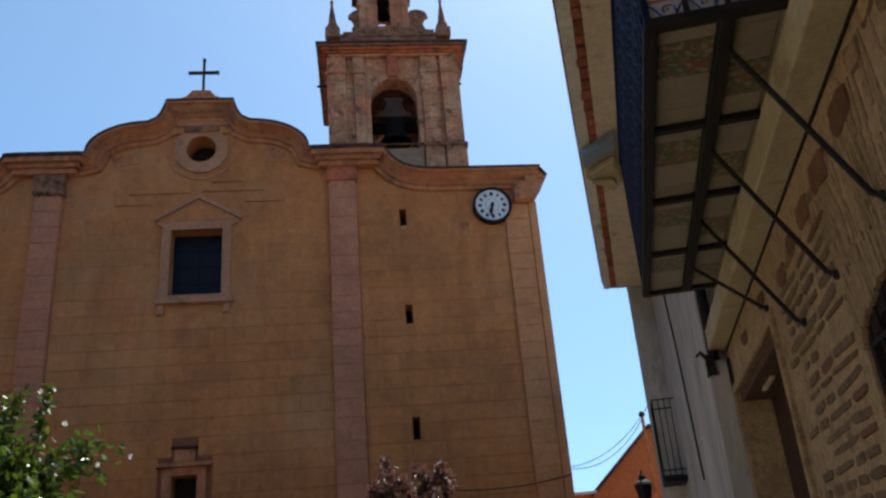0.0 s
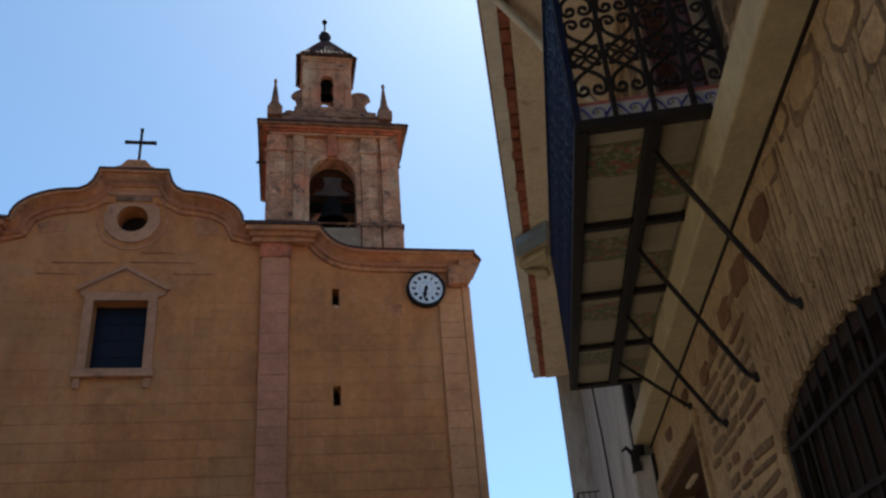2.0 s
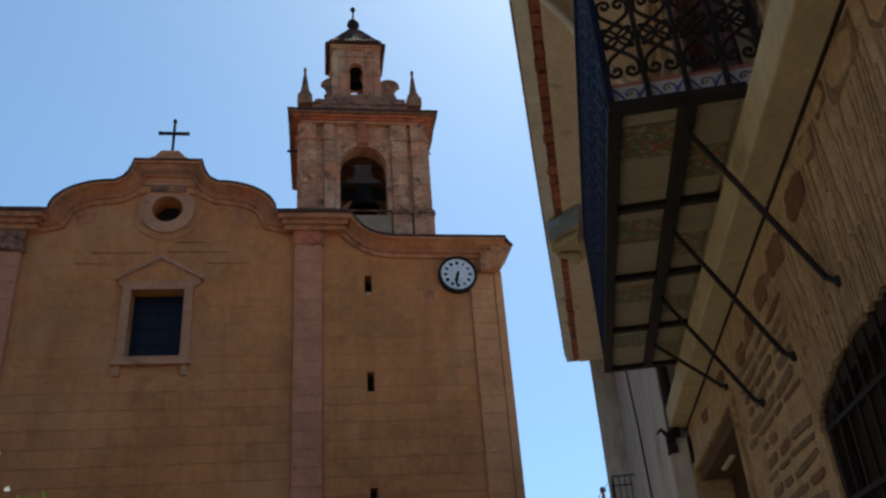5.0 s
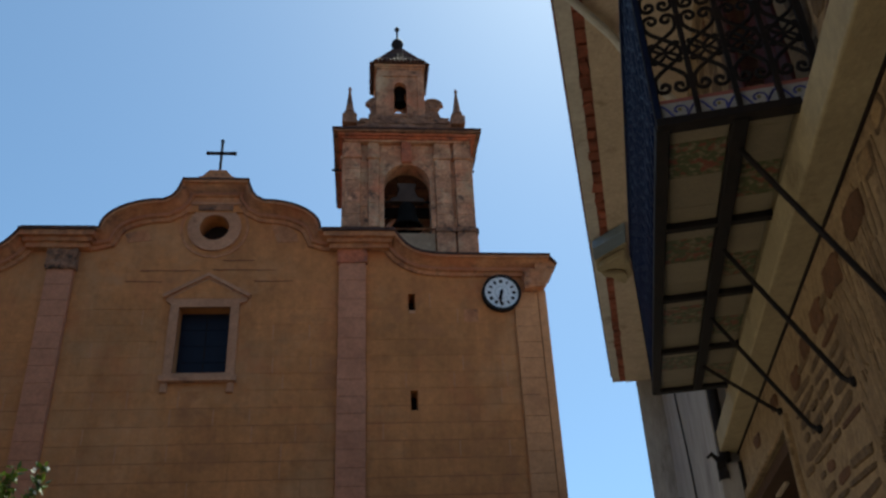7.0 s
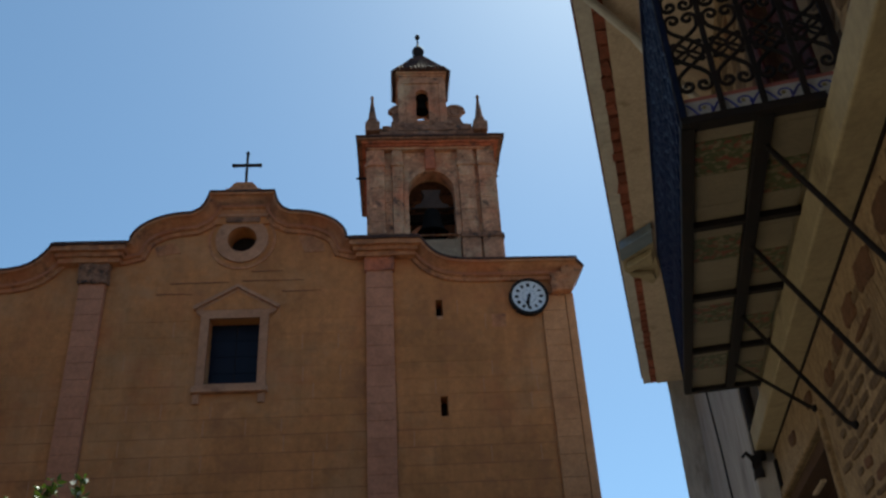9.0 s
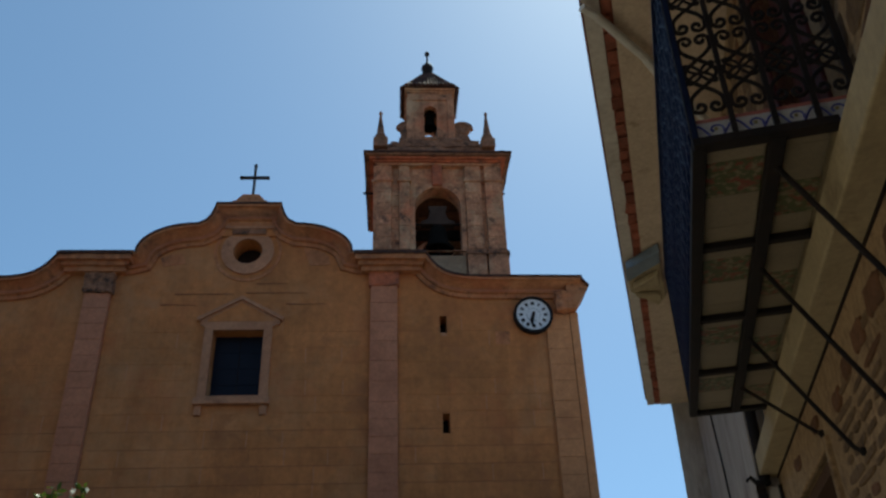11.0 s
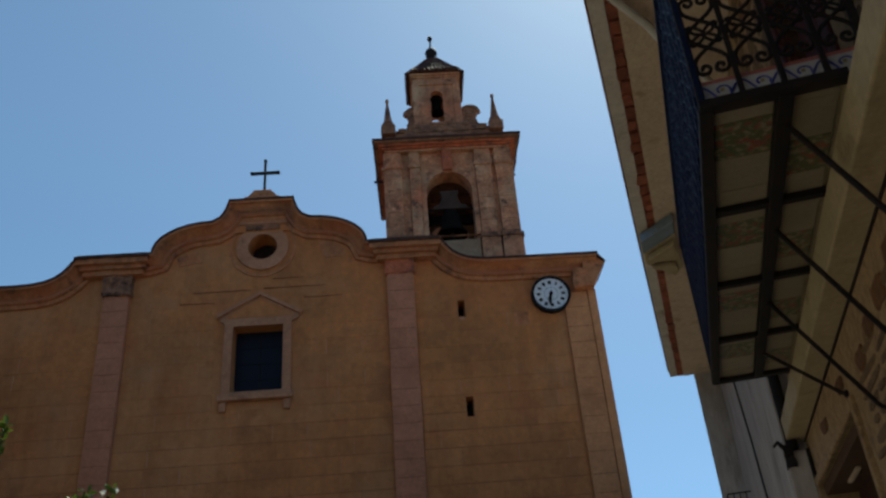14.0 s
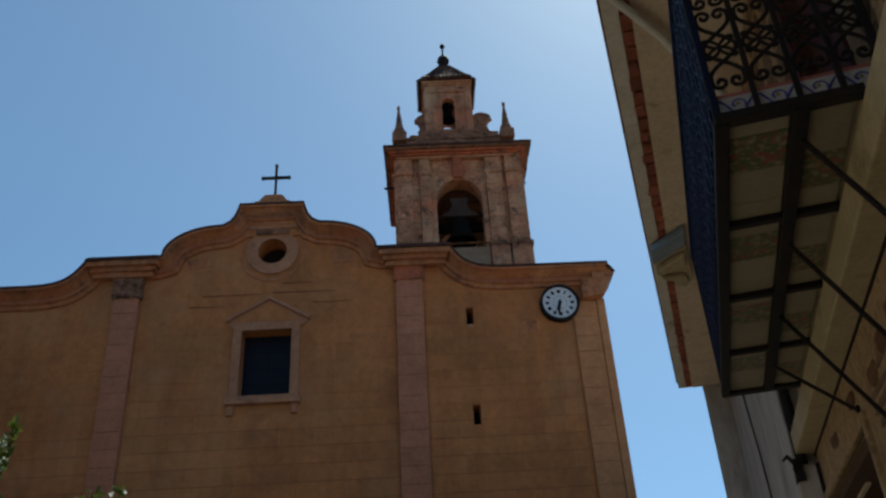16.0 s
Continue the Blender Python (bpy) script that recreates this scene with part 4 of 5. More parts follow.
def scroll(z0, h, w):
    """Two strands that curl at both ends and cross twice about a flower of four petals, in (y, z)."""
    bm = bmesh.new()
    for s in (-1, 1):
        low = []
        for k in range(14):
            a, r = 2.1 * math.pi * (k / 13 - 1), 0.008 + 0.026 * k / 13
            low.append((w - 0.034 + r * math.cos(a), 0.036 + r * math.sin(a)))
        pts = [(0, s * y, z0 + z) for y, z in low]
        for k in range(1, 24):
            t = k / 24
            z = 0.036 + (h - 0.072) * t
            f = z / h
            y = 1.0 if f < 0.15 or f > 0.85 else -math.cos(math.pi * (f - 0.5) / 0.35)
            pts.append((0, s * w * y, z0 + z))
        pts += [(0, s * y, z0 + h - z) for y, z in low[::-1]]
        tube(bm, pts, 0.0095, 6)
        for tilt in (0.72, -0.72):
            petal = []
            for k in range(13):
                a = 2 * math.pi * k / 12
                py, pz = 0.042 + 0.04 * math.cos(a), 0.015 * math.sin(a)
                petal.append((0, s * (py * math.cos(tilt) - pz * math.sin(tilt)), z0 + h / 2 + py * math.sin(tilt) + pz * math.cos(tilt)))
            tube(bm, petal, 0.0075, 5)
    return bm


SCROLLS = {}
for paint in (IRON, SKY_TINT_IRON):
    for z0, h in ((3.765, 0.45), (4.23, 0.45)):
        me = bpy.data.meshes.new("scroll")
        b_ = scroll(z0, h, 0.068)
        b_.to_mesh(me)
        b_.free()
        me.materials.append(paint)
        SCROLLS.setdefault(paint.name, []).append(me)


def railing(parent, a, b, count, material):
    """Bars and scrolls between two points (x, y)."""
    a, b = Vector(a), Vector(b)
    ang = math.atan2(b.y - a.y, b.x - a.x) - math.pi / 2
    for i in range(count + 1):
        p = a.lerp(b, i / count)
        thick = 0.011 if 0 < i < count else 0.016
        part("bar", turned(boxed(-0.011, 0.011, -thick, thick, ZB - 0.02, RT), Matrix.Translation((p.x, p.y, 0)) @ Matrix.Rotation(ang, 4, "Z")), material, parent)
        if i < count:
            q = a.lerp(b, (i + 0.5) / count)
            for me in SCROLLS[material.name]:
                ob = new("scroll", me)
                ob.parent = parent
                ob.location, ob.rotation_euler = (q.x, q.y, 0), (0, 0, ang)
    for z0, z1, w in ((RT, RT + 0.025, 0.022), (4.7, 4.715, 0.008)):
        ln_ = (b - a).length
        part("rail", turned(boxed(-w, w, -0.01, ln_ + 0.01, z0, z1), Matrix.Translation((a.x, a.y, 0)) @ Matrix.Rotation(ang, 4, "Z")), material, parent)


railing(balc, (BN0 + 0.02, BU[0] + 0.02), (BN0 + 0.02, BU[-1] - 0.02), 22, SKY_TINT_IRON)
railing(balc, (BN0 + 0.02, BU[0] + 0.02), (WN - 0.05, BU[0] + 0.02), 4, IRON)
railing(balc, (BN0 + 0.02, BU[-1] - 0.02), (WN - 0.05, BU[-1] - 0.02), 4, IRON)
# tiled edge
for i in range(4):
    x0 = BN0 + 0.035 + 0.162 * i
    tl = part("edge_tile", boxed(x0, x0 + 0.16, BU[0] + 0.035, BU[0] + 0.05, ZB + 0.012, ZB + 0.145), TILE_WHITE, balc, "white tile with a blue painted scroll")
    cx, cz = x0 + 0.08, ZB + 0.074
    wave = [(x0 + 0.001 + 0.158 * k / 14, BU[0] + 0.034, cz + 0.042 * math.cos(2 * math.pi * k / 14)) for k in range(15)]
    part("painted_wave", tube(bmesh.new(), wave, 0.006, 4), TILE_BLUE, tl)
    curl = [(cx + 0.034 * (1 - 0.5 * k / 14) * math.cos(-0.6 + 4.6 * k / 14), BU[0] + 0.034, cz + 0.012 + 0.028 * (1 - 0.5 * k / 14) * math.sin(-0.6 + 4.6 * k / 14)) for k in range(15)]
    part("painted_curl", tube(bmesh.new(), curl, 0.005, 4), TILE_BLUE, tl)
    part("painted_flower", boxed(cx - 0.007, cx + 0.007, BU[0] + 0.031, BU[0] + 0.036, cz + 0.006, cz + 0.02), TILE_OLIVE, tl)
    part("painted_edge", boxed(x0, x0 + 0.16, BU[0] + 0.033, BU[0] + 0.036, ZB + 0.128, ZB + 0.145), TILE_RED, tl)
for i in range(22):
    d = (BU[-1] - BU[0] - 0.08) / 22
    piece("edge_tile", TILE_BLUE if i % 2 else TILE_WHITE, balc, (BN0 + 0.042, BU[0] + 0.04 + d * (i + 0.5), ZB + 0.068), (0.014, d - 0.003, 0.113))

bd = tagged(empty("balcony_door", STREET), "maroon wooden balcony door with a pale surround", "door")
for k in range(2):
    part("leaf", boxed(WN + 0.1, WN + 0.16, 4.17 + 0.39 * k, 4.55 + 0.39 * k, 3.7, 5.88, bevel=0.008), MAROON_WOOD, bd)
for a, b, z0, z1 in ((4.03, 4.15, 3.69, 6.02), (4.95, 5.05, 3.69, 6.02), (4.15, 4.95, 5.9, 6.02)):
    part("jamb", boxed(WN - 0.02, WN + 0.12, a, b, z0, z1, bevel=0.01), MAROON_WOOD, bd)

# downpipe, from the gutter under the eaves to the wall
dp = tagged(empty("downpipe", STREET), "pale downpipe crossing under the eaves", "pipe")
part("pipe", tube(bmesh.new(), [(-0.1, 5.3, EZ - 0.06), (0.0, 5.4, EZ - 0.08), (0.34, 5.95, EZ - 0.1), (0.42, 6.1, EZ - 0.14), (0.9, 6.9, EZ - 0.25), (0.95, 6.98, EZ - 0.4), (0.95, 6.98, 3.62)], 0.035, 10), PALE_PLASTER, dp)
# hopper where the two houses meet
hop = tagged(empty("rain_hopper", STREET), "zinc gutter end above a moulded plaster bracket", "gutter")
part("hopper", prism([(-0.03, 9.55), (0.36, 9.19), (0.36, 9.5), (-0.035, 9.88)], EZ - 0.14, EZ - 0.03, 0.012), ZINC, hop, "grey zinc gutter end")
part("bracket", prism([(-0.02, 9.93), (0.37, 9.58), (0.42, 10.5), (0.32, 10.75), (-0.01, 10.26)], EZ - 0.1, EZ - 0.02, 0.015), CREAM, hop, "moulded plaster bracket")
part("bracket_step", worn(prism([(0.02, 9.96), (0.34, 9.68), (0.34, 9.98), (0.04, 10.14)], EZ - 0.19, EZ - 0.1, 0.02), 0.02, 9), CREAM, hop)
part("bracket_step", worn(prism([(0.03, 10.2), (0.34, 10.3), (0.36, 10.5), (0.06, 10.33)], EZ - 0.16, EZ - 0.1, 0.02), 0.015, 9), CREAM, hop)
dpd = tagged(empty("corner_pipe", STREET), "dark iron downpipe with a cast spout at the house corner", "pipe")
part("pipe", tube(bmesh.new(), [(0.86, 8.52, 6.2), (0.86, 8.52, 3.3)], 0.05, 10), IRON, dpd)
spout = rough_box(0.78, 0.85, 8.46, 8.54, 3.14, 3.34, 0.04, 0.03, 9)
tube(spout, [(0.8, 8.5, 3.3), (0.74, 8.48, 3.37), (0.7, 8.46, 3.33)], 0.025, 7, 0.013)
part("spout", spout, IRON, dpd)
part("lower_pipe", tube(bmesh.new(), [(0.97, 8.47, 3.28), (0.97, 8.47, 0.0)], 0.018, 8), IRON, dpd)

# ---- grey house and the far house ----
grey = tagged(empty("grey_house", STREET), "plain grey plastered house with stained walls", "house")
part("wall", boxed(0.81, 6, 8.64, 15.0, 0, 6.36), GREY_PLASTER, grey)
part("corner_pier", boxed(0.78, 1.0, 8.5, 8.66, 0, 3.28, bevel=0.01), GREY_PLASTER, grey)
eaves(grey, 9.1, 15.0, -0.06, 0.02, 0.81)
for pts in ([(0.79, 12.2, 6.2), (0.785, 12.0, 5.2), (0.79, 11.6, 4.2), (0.79, 11.2, 2.5)],):
    cb_ = tagged(part("wall_cable", tube(bmesh.new(), pts, 0.012, 5), IRON), "thin black cable down the grey wall", "cable")
    cb_.matrix_basis = STREET

FAR = STREET @ pose(0.42, 15.0, 0, 0, 0, -3.3)
far = tagged(empty("far_house", FAR), "grey plastered house standing forward further along the street", "house")
part("wall", boxed(0, 6, 0.02, 8.2, 0, 6.4), GREY_PLASTER, far)
part("parapet_cap", boxed(-0.015, 6, 0.02, 8.22, 6.4, 6.46, bevel=0.01), GREY_PLASTER, far)
fb = tagged(empty("small_balcony", STREET), "small black iron balcony on the grey house", "balcony")
part("floor", boxed(0.46, 0.82, 14.1, 14.95, 2.8, 2.88, bevel=0.005), IRON, fb)
for z in (2.97, 4.06):
    for a, c in (((0.47, 14.12), (0.47, 14.93)), ((0.47, 14.12), (0.82, 14.12)), ((0.47, 14.93), (0.82, 14.93))):
        part("rail", tube(bmesh.new(), [(*a, z), (*c, z)], 0.012, 6), IRON, fb)
for i in range(8):
    y = 14.12 + i * 0.81 / 7
    part("bar", tube(bmesh.new(), [(0.47, y, 2.88), (0.47, y, 4.06)], 0.008, 6), IRON, fb)
for x in (0.56, 0.65, 0.74):
    part("bar", tube(bmesh.new(), [(x, 14.12, 2.88), (x, 14.12, 4.06)], 0.008, 6), IRON, fb)

orange = tagged(empty("orange_house", STREET), "orange painted gabled house closing the street", "house")
ob_ = plate([(-9, 0), (8, 0), (8, 1.0), (8, 4.2), (0.95, 6.5), (-1.25, 4.4), (-9, 4.4)], [], 32, 8)
part("wall", ob_, ORANGE_WALL, orange)
part("verge", ribbon(bmesh.new(), [(-1.4, 4.3), (0.95, 6.55), (8.1, 4.2)], 0.08, -0.03, 31.85, 40), CAP_TILE, orange)
part("low_roof", boxed(-9, -1.2, 31.8, 40, 4.4, 4.5), PALE_PLASTER, orange)

# street lantern on the far house
lan = tagged(empty("street_lantern", FAR), "black iron street lantern on a wall bracket", "lantern")
LX, LY = -0.58, 7.6
part("bracket", tube(bmesh.new(), [(0.02, LY, 3.00), (LX + 0.1, LY, 3.00), (LX, LY, 3.10), (LX, LY, 3.22)], 0.02, 6), IRON, lan)
part("frame", lathe(bmesh.new(), [(0.12, 3.22), (0.13, 3.26), (0.15, 3.27)], LX, LY, 0, 4), IRON, lan)
part("glass", lathe(bmesh.new(), [(0.13, 3.27), (0.2, 3.62)], LX, LY, 0, 4), DARK_GLASS, lan)
for k in range(4):
    a = math.pi / 2 * k
    part("post", tube(bmesh.new(), [(LX + 0.135 * math.cos(a), LY + 0.135 * math.sin(a), 3.26), (LX + 0.205 * math.cos(a), LY + 0.205 * math.sin(a), 3.63)], 0.012, 5), IRON, lan)
part("hood", lathe(bmesh.new(), [(0.24, 3.62), (0.2, 3.68), (0.1, 3.76), (0.08, 3.84), (0.03, 3.90), (0.02, 3.98)], LX, LY, 0, 8), IRON, lan)

# cables over the street
def cable(name, a, b, sag, label, r=0.012):
    a, b = Vector(a), Vector(b)
    pts = [a.lerp(b, k / 16) - Vector((0, 0, sag * 4 * (k / 16) * (1 - k / 16))) for k in range(17)]
    return tagged(part(name, tube(bmesh.new(), pts, r, 5), IRON), label, "cable", "street cables")


mast = tagged(empty("cable_mast", STREET), "thin metal cable mast beside the orange house", "mast")
part("pole", tube(bmesh.new(), [(0.63, 26.0, 0), (0.63, 26.0, 5.95)], 0.05, 8), CORNICE_STONE, mast)
part("insulator", lathe(bmesh.new(), [(0.08, 0), (0.1, 0.06), (0.05, 0.14)], 0.63, 26.0, 5.9, 8), IRON, mast)
ANCHOR = STREET @ Vector((0.63, 26.0, 5.93))
WALLEND = FAR @ Vector((0.0, 7.9, 5.9))
cable("street_cable", (5.27, 22.1, 4.25), ANCHOR, 0.3, "black cable slung between church and mast")
cable("street_cable", (5.27, 22.1, 4.22), ANCHOR + Vector((0, 0, -0.1)), 0.42, "black cable slung between church and mast")
cable("street_cable", ANCHOR, WALLEND, 0.05, "black cable from the mast to the far house")
cable("wall_cable", (5.29, 21.88, 4.05), (2.29, 21.88, 3.86), 0.12, "thin cable sagging across the church wall", 0.014)

# ---- trees ----
def tree(name, base, height, spread, leaves, leaf, material, label, seed, flowers=0, crown0=0.45, shoots=(), limbs=11):
    rnd = random.Random(seed)
    t = tagged(empty(name, pose(*base)), label, "tree")
    trunk = bmesh.new()
    fork = height * crown0
    tube(trunk, [(0, 0, 0), (0.03, 0.02, fork * 0.5), (0, 0, fork)], 0.11, 8, 0.08)
    tips, sprigs = [], []
    for i in range(limbs):
        a = 2.4 * i + rnd.uniform(-0.3, 0.3)
        ln_ = spread * rnd.uniform(0.6, 1.0)
        e = Vector((math.cos(a) * ln_, math.sin(a) * ln_, fork + (height - fork) * rnd.uniform(0.3, 0.97) * math.sqrt(1 - 0.62 * (ln_ / spread) ** 2)))
        mid = Vector((e.x * 0.45, e.y * 0.45, fork + (e.z - fork) * 0.6))
        tube(trunk, [(0, 0, fork * rnd.uniform(0.8, 1.0)), mid, e], 0.05, 6, 0.012)
        for j in range(5):
            s = mid.lerp(e, rnd.uniform(0.2, 1.0))
            f = s + Vector((rnd.gauss(0, 1), rnd.gauss(0, 1), rnd.gauss(0.4, 0.8))) * spread * 0.24
            tube(trunk, [s, s.lerp(f, 0.5) + Vector((0, 0, 0.03)), f], 0.014, 5, 0.005)
            tips += [f, s.lerp(f, 0.6)]
        tips.append(e)
    for sx, sy, sz in shoots:
        f = Vector((sx, sy, sz))
        s = f + Vector((-0.16, 0.1, -0.75))
        tube(trunk, [s, s.lerp(f, 0.5) + Vector((0.02, 0, 0)), f], 0.012, 5, 0.004)
        sprigs += [s.lerp(f, 0.3 + 0.07 * k) for k in range(11)]
    part("trunk", trunk, BARK, t)
    crown, bloom = bmesh.new(), bmesh.new()

    def blade(bm, c, d, ln_, w):
        d = d.normalized()
        s = d.orthogonal().normalized()
        s = Matrix.Rotation(rnd.uniform(0, 6.28), 3, d) @ s
        up = d.cross(s)
        v = [bm.verts.new(p) for p in (c, c + d * ln_ * 0.45 + s * w + up * w * 0.3, c + d * ln_, c + d * ln_ * 0.45 - s * w + up * w * 0.3, c + d * ln_ * 0.5)]
        bm.faces.new((v[0], v[1], v[4]))
        bm.faces.new((v[1], v[2], v[4]))
        bm.faces.new((v[2], v[3], v[4]))
        bm.faces.new((v[3], v[0], v[4]))

    for i in range(leaves):
        tip = rnd.choice(tips)
        c = tip + Vector((rnd.gauss(0, 1), rnd.gauss(0, 1), rnd.gauss(0, 1))) * spread * 0.07
        d = Vector((rnd.gauss(0, 1), rnd.gauss(0, 1), rnd.gauss(0.1, 0.8)))
        blade(crown, c, d, leaf * rnd.uniform(0.7, 1.3), leaf * 0.28)
    for tip in sprigs * 7:
        c = tip + Vector((rnd.gauss(0, 1), rnd.gauss(0, 1), rnd.gauss(0, 1))) * 0.022
        blade(crown, c, Vector((rnd.gauss(0, 1), rnd.gauss(0, 1), rnd.gauss(0.5, 0.8))), leaf * rnd.uniform(0.5, 1.0), leaf * 0.22)
    tagged(part("crown", crown, material, t), kind="stuff")
    if flowers:
        for i in range(flowers):
            tip = rnd.choice(sprigs if sprigs and i % 8 == 0 else tips)
            c = tip + Vector((rnd.gauss(0, 1), rnd.gauss(0, 1), rnd.gauss(0, 1))) * (0.03 if tip in sprigs else spread * 0.11)
            q = Euler((rnd.uniform(-1.5, 1.5), rnd.uniform(-1.5, 1.5), 0)).to_matrix()
            for k in range(5):
                blade(bloom, c, q @ Vector((math.cos(k * 1.257), math.sin(k * 1.257), 0.6)), 0.04, 0.014)
        tagged(part("blossom", bloom, PETAL, t), "small white blossoms", kind="stuff")
    return t


tree("orange_tree", (-4.5, 9.3, 0), 3.7, 1.58, 24000, 0.12, LEAF_GREEN, "leafy green orange tree with small white blossoms", 3, 300, crown0=0.4, shoots=((1.38, 0.0, 3.72), (1.1, 0.0, 3.72), (0.95, 0.1, 3.68), (0.17, 0.0, 4.5), (0.05, 0.1, 4.35)), limbs=26)
tree("plum_tree", (0.6, 12.5, 0), 3.7, 0.62, 9000, 0.075, LEAF_PURPLE, "small plum tree with reddish brown leaves", 5, limbs=16)
tree("orange_tree", (-0.85, 11.5, 0), 2.42, 0.8, 2000, 0.095, LEAF_GREEN, "low green orange tree in the square", 8, 20)

# ---- unseen house blocks that close the place behind the camera, added to cut light ----
opp = tagged(empty("opposite_house", STREET), "unseen plain block added across the lane to cut light", "house")
part("wall", boxed(-12, -3.4, -16, -0.8, 0, 7.2), PALE_PLASTER, opp)
part("roof", boxed(-12.3, -3.0, -16.2, -0.5, 7.2, 7.4, bevel=0.02), ROOF_TILE, opp)
end = tagged(empty("lane_end_house", STREET), "unseen plain block added to close the lane and cut light", "house")
part("wall", boxed(-3.4, 9, -20, -14, 0, 7.0), PALE_PLASTER, end)
part("roof", boxed(-3.3, 9.2, -20.2, -13.7, 7.0, 7.2, bevel=0.02), ROOF_TILE, end)
# out of view, added to keep light off the church's left part
side_house = tagged(empty("side_house"), "unseen dark brown block added beside the square to darken the church front", "house")
part("wall", boxed(-26, -12.9, -4, 18.4, 0, 12.0), ROUGH_BROWN, side_house)
part("roof", boxed(-26.2, -12.7, -4.2, 18.6, 12.0, 12.2, bevel=0.02), ROOF_TILE, side_house)

# ---- pieces of walls ----
rnd = random.Random(11)


def clear(x0, x1, z0, z1, keep_out):
    """Splits a course's stretch so that it leaves out openings."""
    spans = [(x0, x1)]
    for a, b, c, d in keep_out:
        if z1 <= c or z0 >= d:
            continue
        out = []
        for s, e in spans:
            if e <= a or s >= b:
                out.append((s, e))
            else:
                if a - s > 0.06:
                    out.append((s, a))
                if e - b > 0.06:
                    out.append((b, e))
        spans = out
    return spans


KEEP = [(-5.42, -3.02, 8.9, 12.35), (-4.99, -3.67, 0, 4.96), (-4.66, -4.02, 4.96, 5.36)] + [(1.335, 1.535, z - h - 0.005, z + h + 0.005) for z, h in SLITS] + [(3.4, 4.6, 11.05, 12.3)]
COURSE = 0.47
for x0, x1, cut in ((-7.88, -0.64, [rect(-4.84, -3.82, 2.35, 4.85)]), (0.16, 4.31, [rect(1.335, 1.535, z - h - 0.005, z + h + 0.005) for z, h in SLITS[1:]]), (-12.5, -8.62, [])):
    part("joint_bed", plate(rect(x0, x1, 2.3, 8.85), cut, FY - 0.004, 0.003), JOINT, church)
backing = bmesh.new()
joints = bmesh.new()
made = 0
for x0, x1, ztop in ((-7.88, -0.64, 12.1), (0.16, 4.31, 11.9), (-12.5, -8.62, 11.6)):
    z = 2.3
    while z + COURSE < ztop:
        for s, e in clear(x0, x1, z, z + COURSE, KEEP):
            x = s
            first = True
            while x < e - 0.02:
                w = rnd.uniform(0.75, 1.5) if not first else rnd.uniform(0.35, 1.3)
                first = False
                nx = min(e, x + w)
                if e - nx < 0.3:
                    nx = e
                faint = rnd.random() * 1.4
                gap = rnd.uniform(0.008, 0.022) if z < 8.9 else rnd.choice((0.002, 0.002, 0.004, 0.012))
                proud = 0.014
                if made < 290 and x0 > -8:
                    piece("plaster_block", OCHRE_BLOCK, church, ((x + nx) / 2, FY - proud / 2 + 0.004, z + COURSE / 2), (nx - x - (0.012 if faint < 0.6 else 0.002), proud, COURSE - gap))
                    made += 1
                else:
                    box(backing, x + 0.001, nx - (0.012 if faint < 0.6 else 0.002), FY - proud + 0.004, FY + 0.004, z + gap / 2, z + COURSE - gap / 2)
                if faint < 0.6 and nx < e - 0.05:
                    box(joints, nx - 0.014, nx + 0.004, FY - proud - 0.002, FY + 0.004, z + 0.02, z + COURSE - 0.02)
                x = nx
        z += COURSE
for x0, x1, z in ((-6.15, -4.75, 12.42), (-4.15, -2.4, 12.45), (-5.2, -4.5, 12.42), (-3.9, -3.0, 12.75), (-3.0, -1.9, 12.1), (-6.5, -5.5, 12.08)):
    crack = [(x0 + (x1 - x0) * k / 8, FY + 0.0, z + rnd.uniform(-0.012, 0.012)) for k in range(9)]
    part("open_joint", tube(bmesh.new(), crack, 0.024, 5, 0.012), JOINT, church)
for z, h in SLITS:
    r0 = 2.3 + math.floor((z - h - 2.3) / COURSE) * COURSE
    r1 = 2.3 + math.ceil((z + h - 2.3) / COURSE) * COURSE
    for z0, z1 in ((r0 + 0.006, z - h - 0.006), (z + h + 0.006, r1 - 0.006)):
        if z1 - z0 > 0.03 and z1 < 11.9:
            piece("plaster_block", OCHRE_BLOCK, church, (1.435, FY - 0.003, (z0 + z1) / 2), (0.2, 0.014, z1 - z0))
tagged(part("plaster_course", backing, OCHRE_BLOCK, church), kind="stuff")
tagged(part("joint_ribbon", joints, PALE_JOINT, church), kind="stuff")

# pilasters of stone blocks
for x0, x1, ztop in ((-8.6, -7.9, 12.45), (-0.62, 0.14, 12.75), (4.36, 5.04, 11.72)):
    facing = QUOIN if x0 > 4 else PINK_STONE
    depth = 0.09 if x0 > 4 else 0.17
    part("pilaster_core", boxed(x0 + 0.03, x1 - 0.03, FY - depth + 0.04, FY + 0.02, 0, ztop), PILASTER_JOINT, church)
    z = 0.3
    while z < ztop - 0.1:
        h = min(COURSE * rnd.choice((1.0, 1.0, 1.0, 1.25)), ztop - z)
        piece("pilaster_block", facing, church, ((x0 + x1) / 2, FY - depth / 2 + 0.015, z + h / 2), (x1 - x0, depth + rnd.uniform(-0.006, 0.006), h - 0.01))
        z += h

part("corner_strip", boxed(5.06, 5.29, FY - 0.09, FY + 0.3, 0, 11.75, bevel=0.01), QUOIN, church)

# tower masonry: courses on the front between the strips
z = 12.7
while z < 16.9:
    h = 0.42
    for a, b in ((-0.02, 0.2), (2.89, 2.99)):
        piece("tower_block", TOWER_STONE, tower, ((a + b) / 2, TY0 + 0.055, z + h / 2), (b - a, 0.03 + rnd.uniform(0, 0.02), h - 0.02))
    z += h

z = 12.75
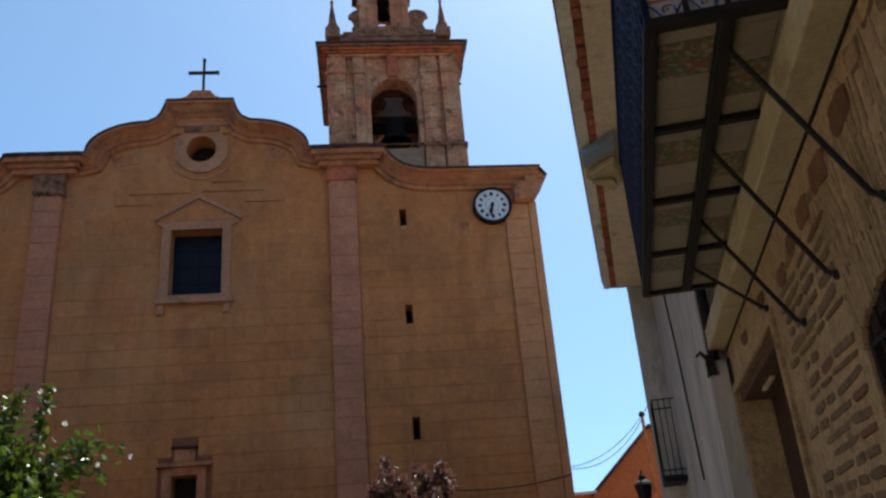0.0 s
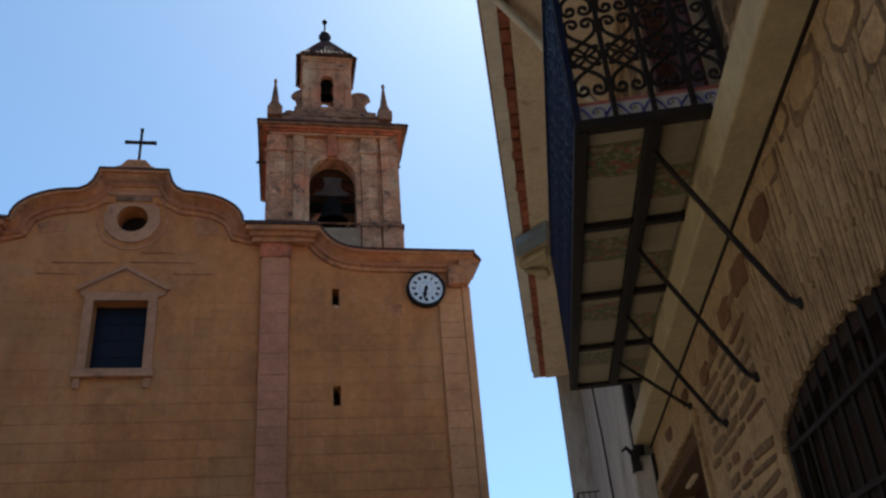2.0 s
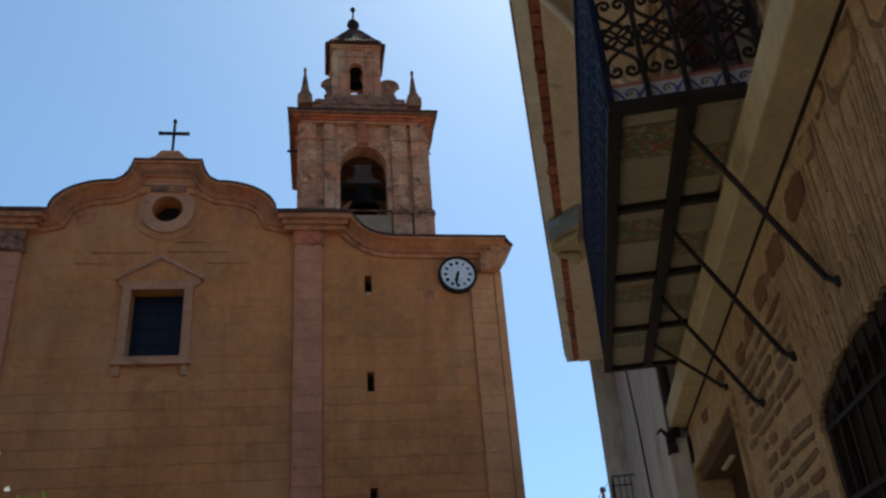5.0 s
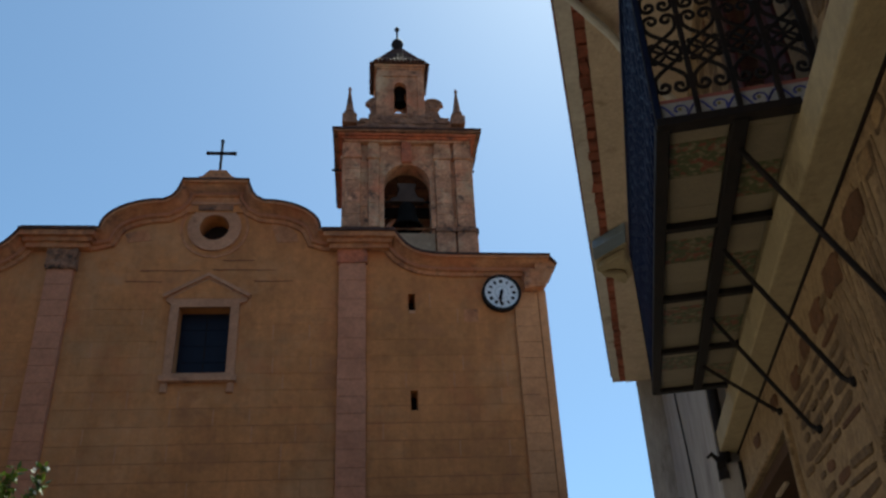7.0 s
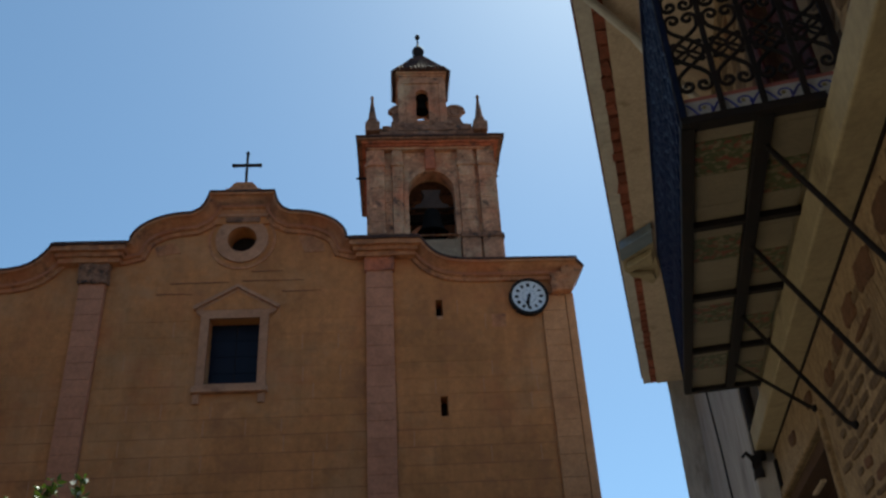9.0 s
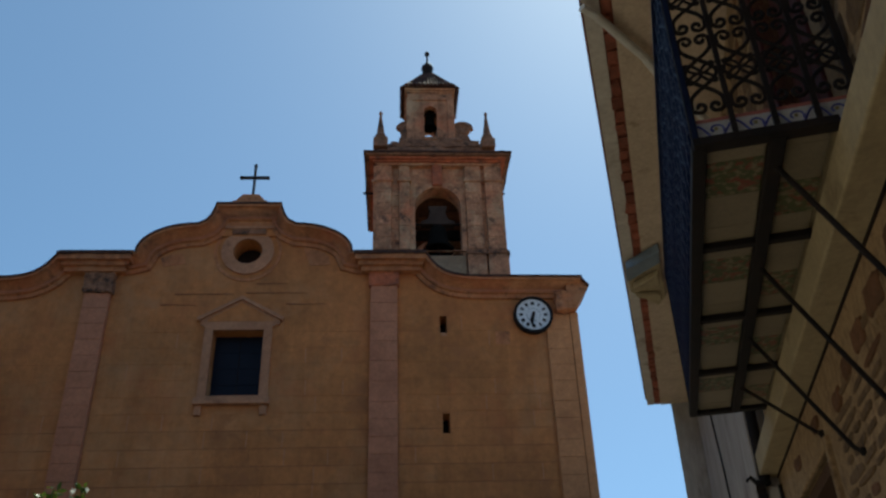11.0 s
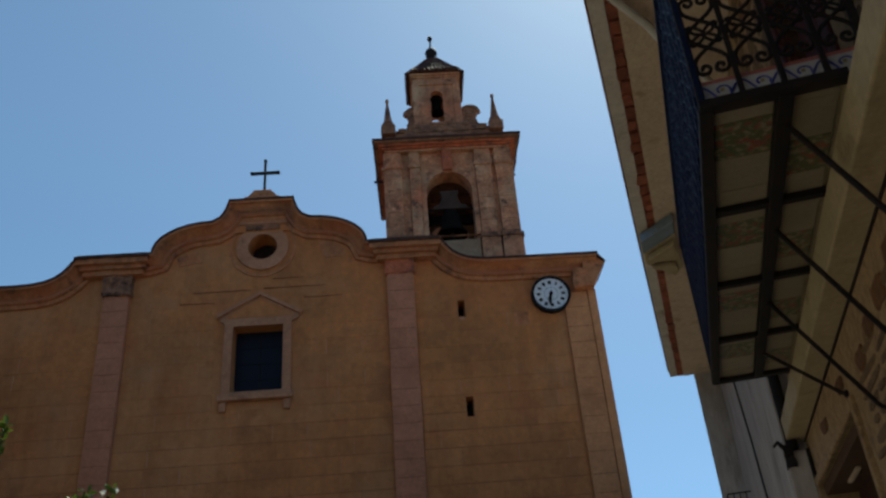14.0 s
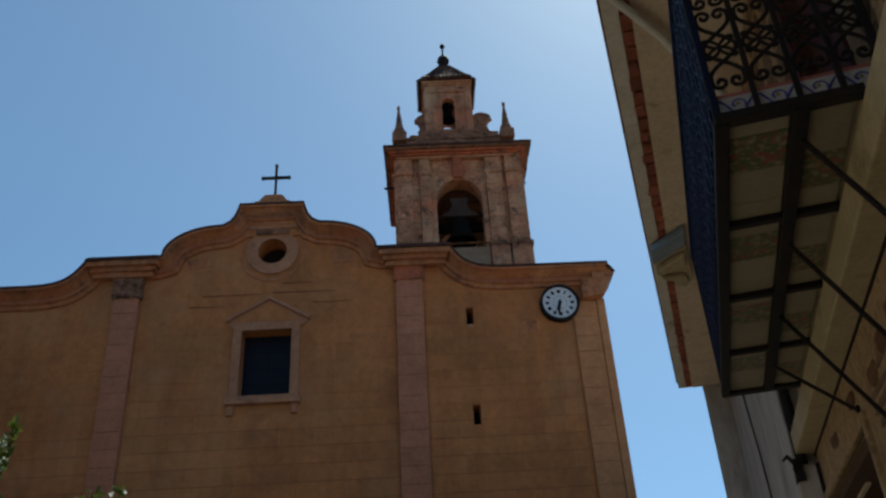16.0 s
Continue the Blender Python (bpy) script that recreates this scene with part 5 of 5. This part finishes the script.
while z < 16.9:
    for a, c in ((-0.5, -0.05), (3.02, 3.47), (0.24, 0.53), (2.38, 2.85)):
        d = 0.1 if a in (-0.5, 3.02) else 0.08
        if z > 14.42:
            piece("tower_block", TOWER_STONE, tower, ((a + c) / 2, TY0 - d - 0.002, z + 0.21), (c - a, 0.02 + rnd.uniform(0, 0.012), 0.42 - rnd.uniform(0.012, 0.03)))
    z += 0.42

# rubble of the stone house
STONES = []
for k in range(7):
    r2 = random.Random(40 + k)
    bm = bmesh.new()
    n = 14
    ang = [2 * math.pi * i / n + r2.uniform(-0.12, 0.12) for i in range(n)]
    rad = [r2.uniform(0.42, 0.54) for i in range(n)]
    rings = []
    for x, f in ((0.5, 1.0), (-0.2, 0.95), (-0.5, 0.78)):
        rings.append([bm.verts.new((x, max(-0.5, min(0.5, 1.1 * q * f * math.copysign(abs(math.cos(a)) ** 0.6, math.cos(a)))), max(-0.5, min(0.5, 1.1 * q * f * math.copysign(abs(math.sin(a)) ** 0.6, math.sin(a)))))) for a, q in zip(ang, rad)])
    for s, t in zip(rings, rings[1:]):
        for i in range(n):
            bm.faces.new((s[i], s[(i + 1) % n], t[(i + 1) % n], t[i]))
    bm.faces.new(rings[-1])
    bm.faces.new(rings[0][::-1])
    bmesh.ops.recalc_face_normals(bm, faces=bm.faces[:])
    me = bpy.data.meshes.new("stone")
    bm.to_mesh(me)
    bm.free()
    me.materials.append(STONE)
    STONES.append(me)
RUST = [m.copy() for m in STONES]
for m in RUST:
    m.materials[0] = RUST_STONE
PALE = [m.copy() for m in STONES]
for m in PALE:
    m.materials[0] = PALE_STONE


def stone(y, z, w, h, tilt=0.0, rust=False, proud=0.011):
    ob = new("stone", rnd.choice(RUST if rust else STONES))
    ob.parent = house
    ob.location, ob.scale, ob.rotation_euler = (WN - proud * 0.25, y, z), (proud, w, h), (tilt, 0, 0)


z = 1.05
while z < 3.2:
    h = rnd.uniform(0.045, 0.07)
    y = 4.42 + rnd.uniform(0, 0.15)
    while y < 8.55:
        w = rnd.choice((rnd.uniform(0.16, 0.3), rnd.uniform(0.3, 0.5), rnd.uniform(0.4, 0.65)))
        inside_door = y + w > 5.98 and z - h < 3.1
        if not inside_door and y + w < 8.58:
            if not (rnd.random() < (0.1 if z > 2.75 else 0.03)):
                stone(y + w / 2, z, w - 0.03, h * rnd.uniform(0.75, 1.15) - 0.01, rnd.uniform(-0.05, 0.05), rnd.random() < 0.12, rnd.uniform(0.006, 0.02))
        y += w + rnd.uniform(0.01, 0.03)
    z += h + 0.026
for y, z, w, h in ((3.86, 3.2, 0.30, 0.15), (4.36, 3.17, 0.32, 0.15), (4.8, 3.15, 0.26, 0.13), (5.2, 3.13, 0.2, 0.12), (5.6, 3.08, 0.24, 0.11), (6.4, 3.18, 0.25, 0.09), (7.4, 3.18, 0.3, 0.09)):
    stone(y, z, w, h, rnd.uniform(-0.15, 0.15), True, 0.022)
for y, z, w, h in ((3.02, 3.27, 0.36, 0.17), (3.3, 3.31, 0.16, 0.1), (2.62, 3.22, 0.26, 0.2), (2.5, 3.02, 0.2, 0.15), (3.55, 3.26, 0.2, 0.12), (2.2, 3.2, 0.3, 0.16)):
    stone(y, z, w, h, rnd.uniform(-0.2, 0.2), False, 0.012)
    ob = new("stone", rnd.choice(PALE))
    ob.parent = house
    ob.location, ob.scale, ob.rotation_euler = (WN - 0.006, y, z), (0.014, w * 0.8, h * 0.78), (rnd.uniform(-0.15, 0.15), 0, 0)
# standing thin bricks over the arched window
for ring in range(3):
    for i in range(96):
        f = (i + 0.5 + rnd.uniform(-0.2, 0.2)) / 96
        cy, cz = 3.395, -1.6
        foot_y = 3.395 - 1.0 * math.cos(math.pi * f)
        foot_z = 2.325 + 0.212 * math.sin(math.pi * f)
        ln_ = rnd.uniform(0.16, 0.3)
        d = Vector((foot_y - cy, foot_z - cz)).normalized()
        r0 = 0.22 * ring + (rnd.uniform(-0.035, 0.0) if ring == 0 else rnd.uniform(-0.06, 0.06))
        if rnd.random() < 0.12 * ring:
            continue
        ob = piece("arch_brick", THIN_BRICK, house, (WN - 0.002, foot_y + d.x * (r0 + ln_ / 2), foot_z + d.y * (r0 + ln_ / 2)), ((0.02 if ring == 0 else 0.003) + rnd.uniform(0, 0.004), rnd.uniform(0.014, 0.028), ln_))
        ob.rotation_euler = (-math.atan2(d.x, d.y) + rnd.uniform(-0.11, 0.11), 0, 0)
y = 2.0
while y < 8.4:
    z = 3.8 + rnd.uniform(0, 0.1)
    while z < 6.1:
        w, h = rnd.uniform(0.2, 0.36), rnd.uniform(0.12, 0.2)
        if not (4.0 < y + w and y < 5.08) and y + w < 8.5:
            stone(y + w / 2, z, w, h, rnd.uniform(-0.15, 0.15), rnd.random() < 0.3)
        z += h + 0.04
    y += 0.4
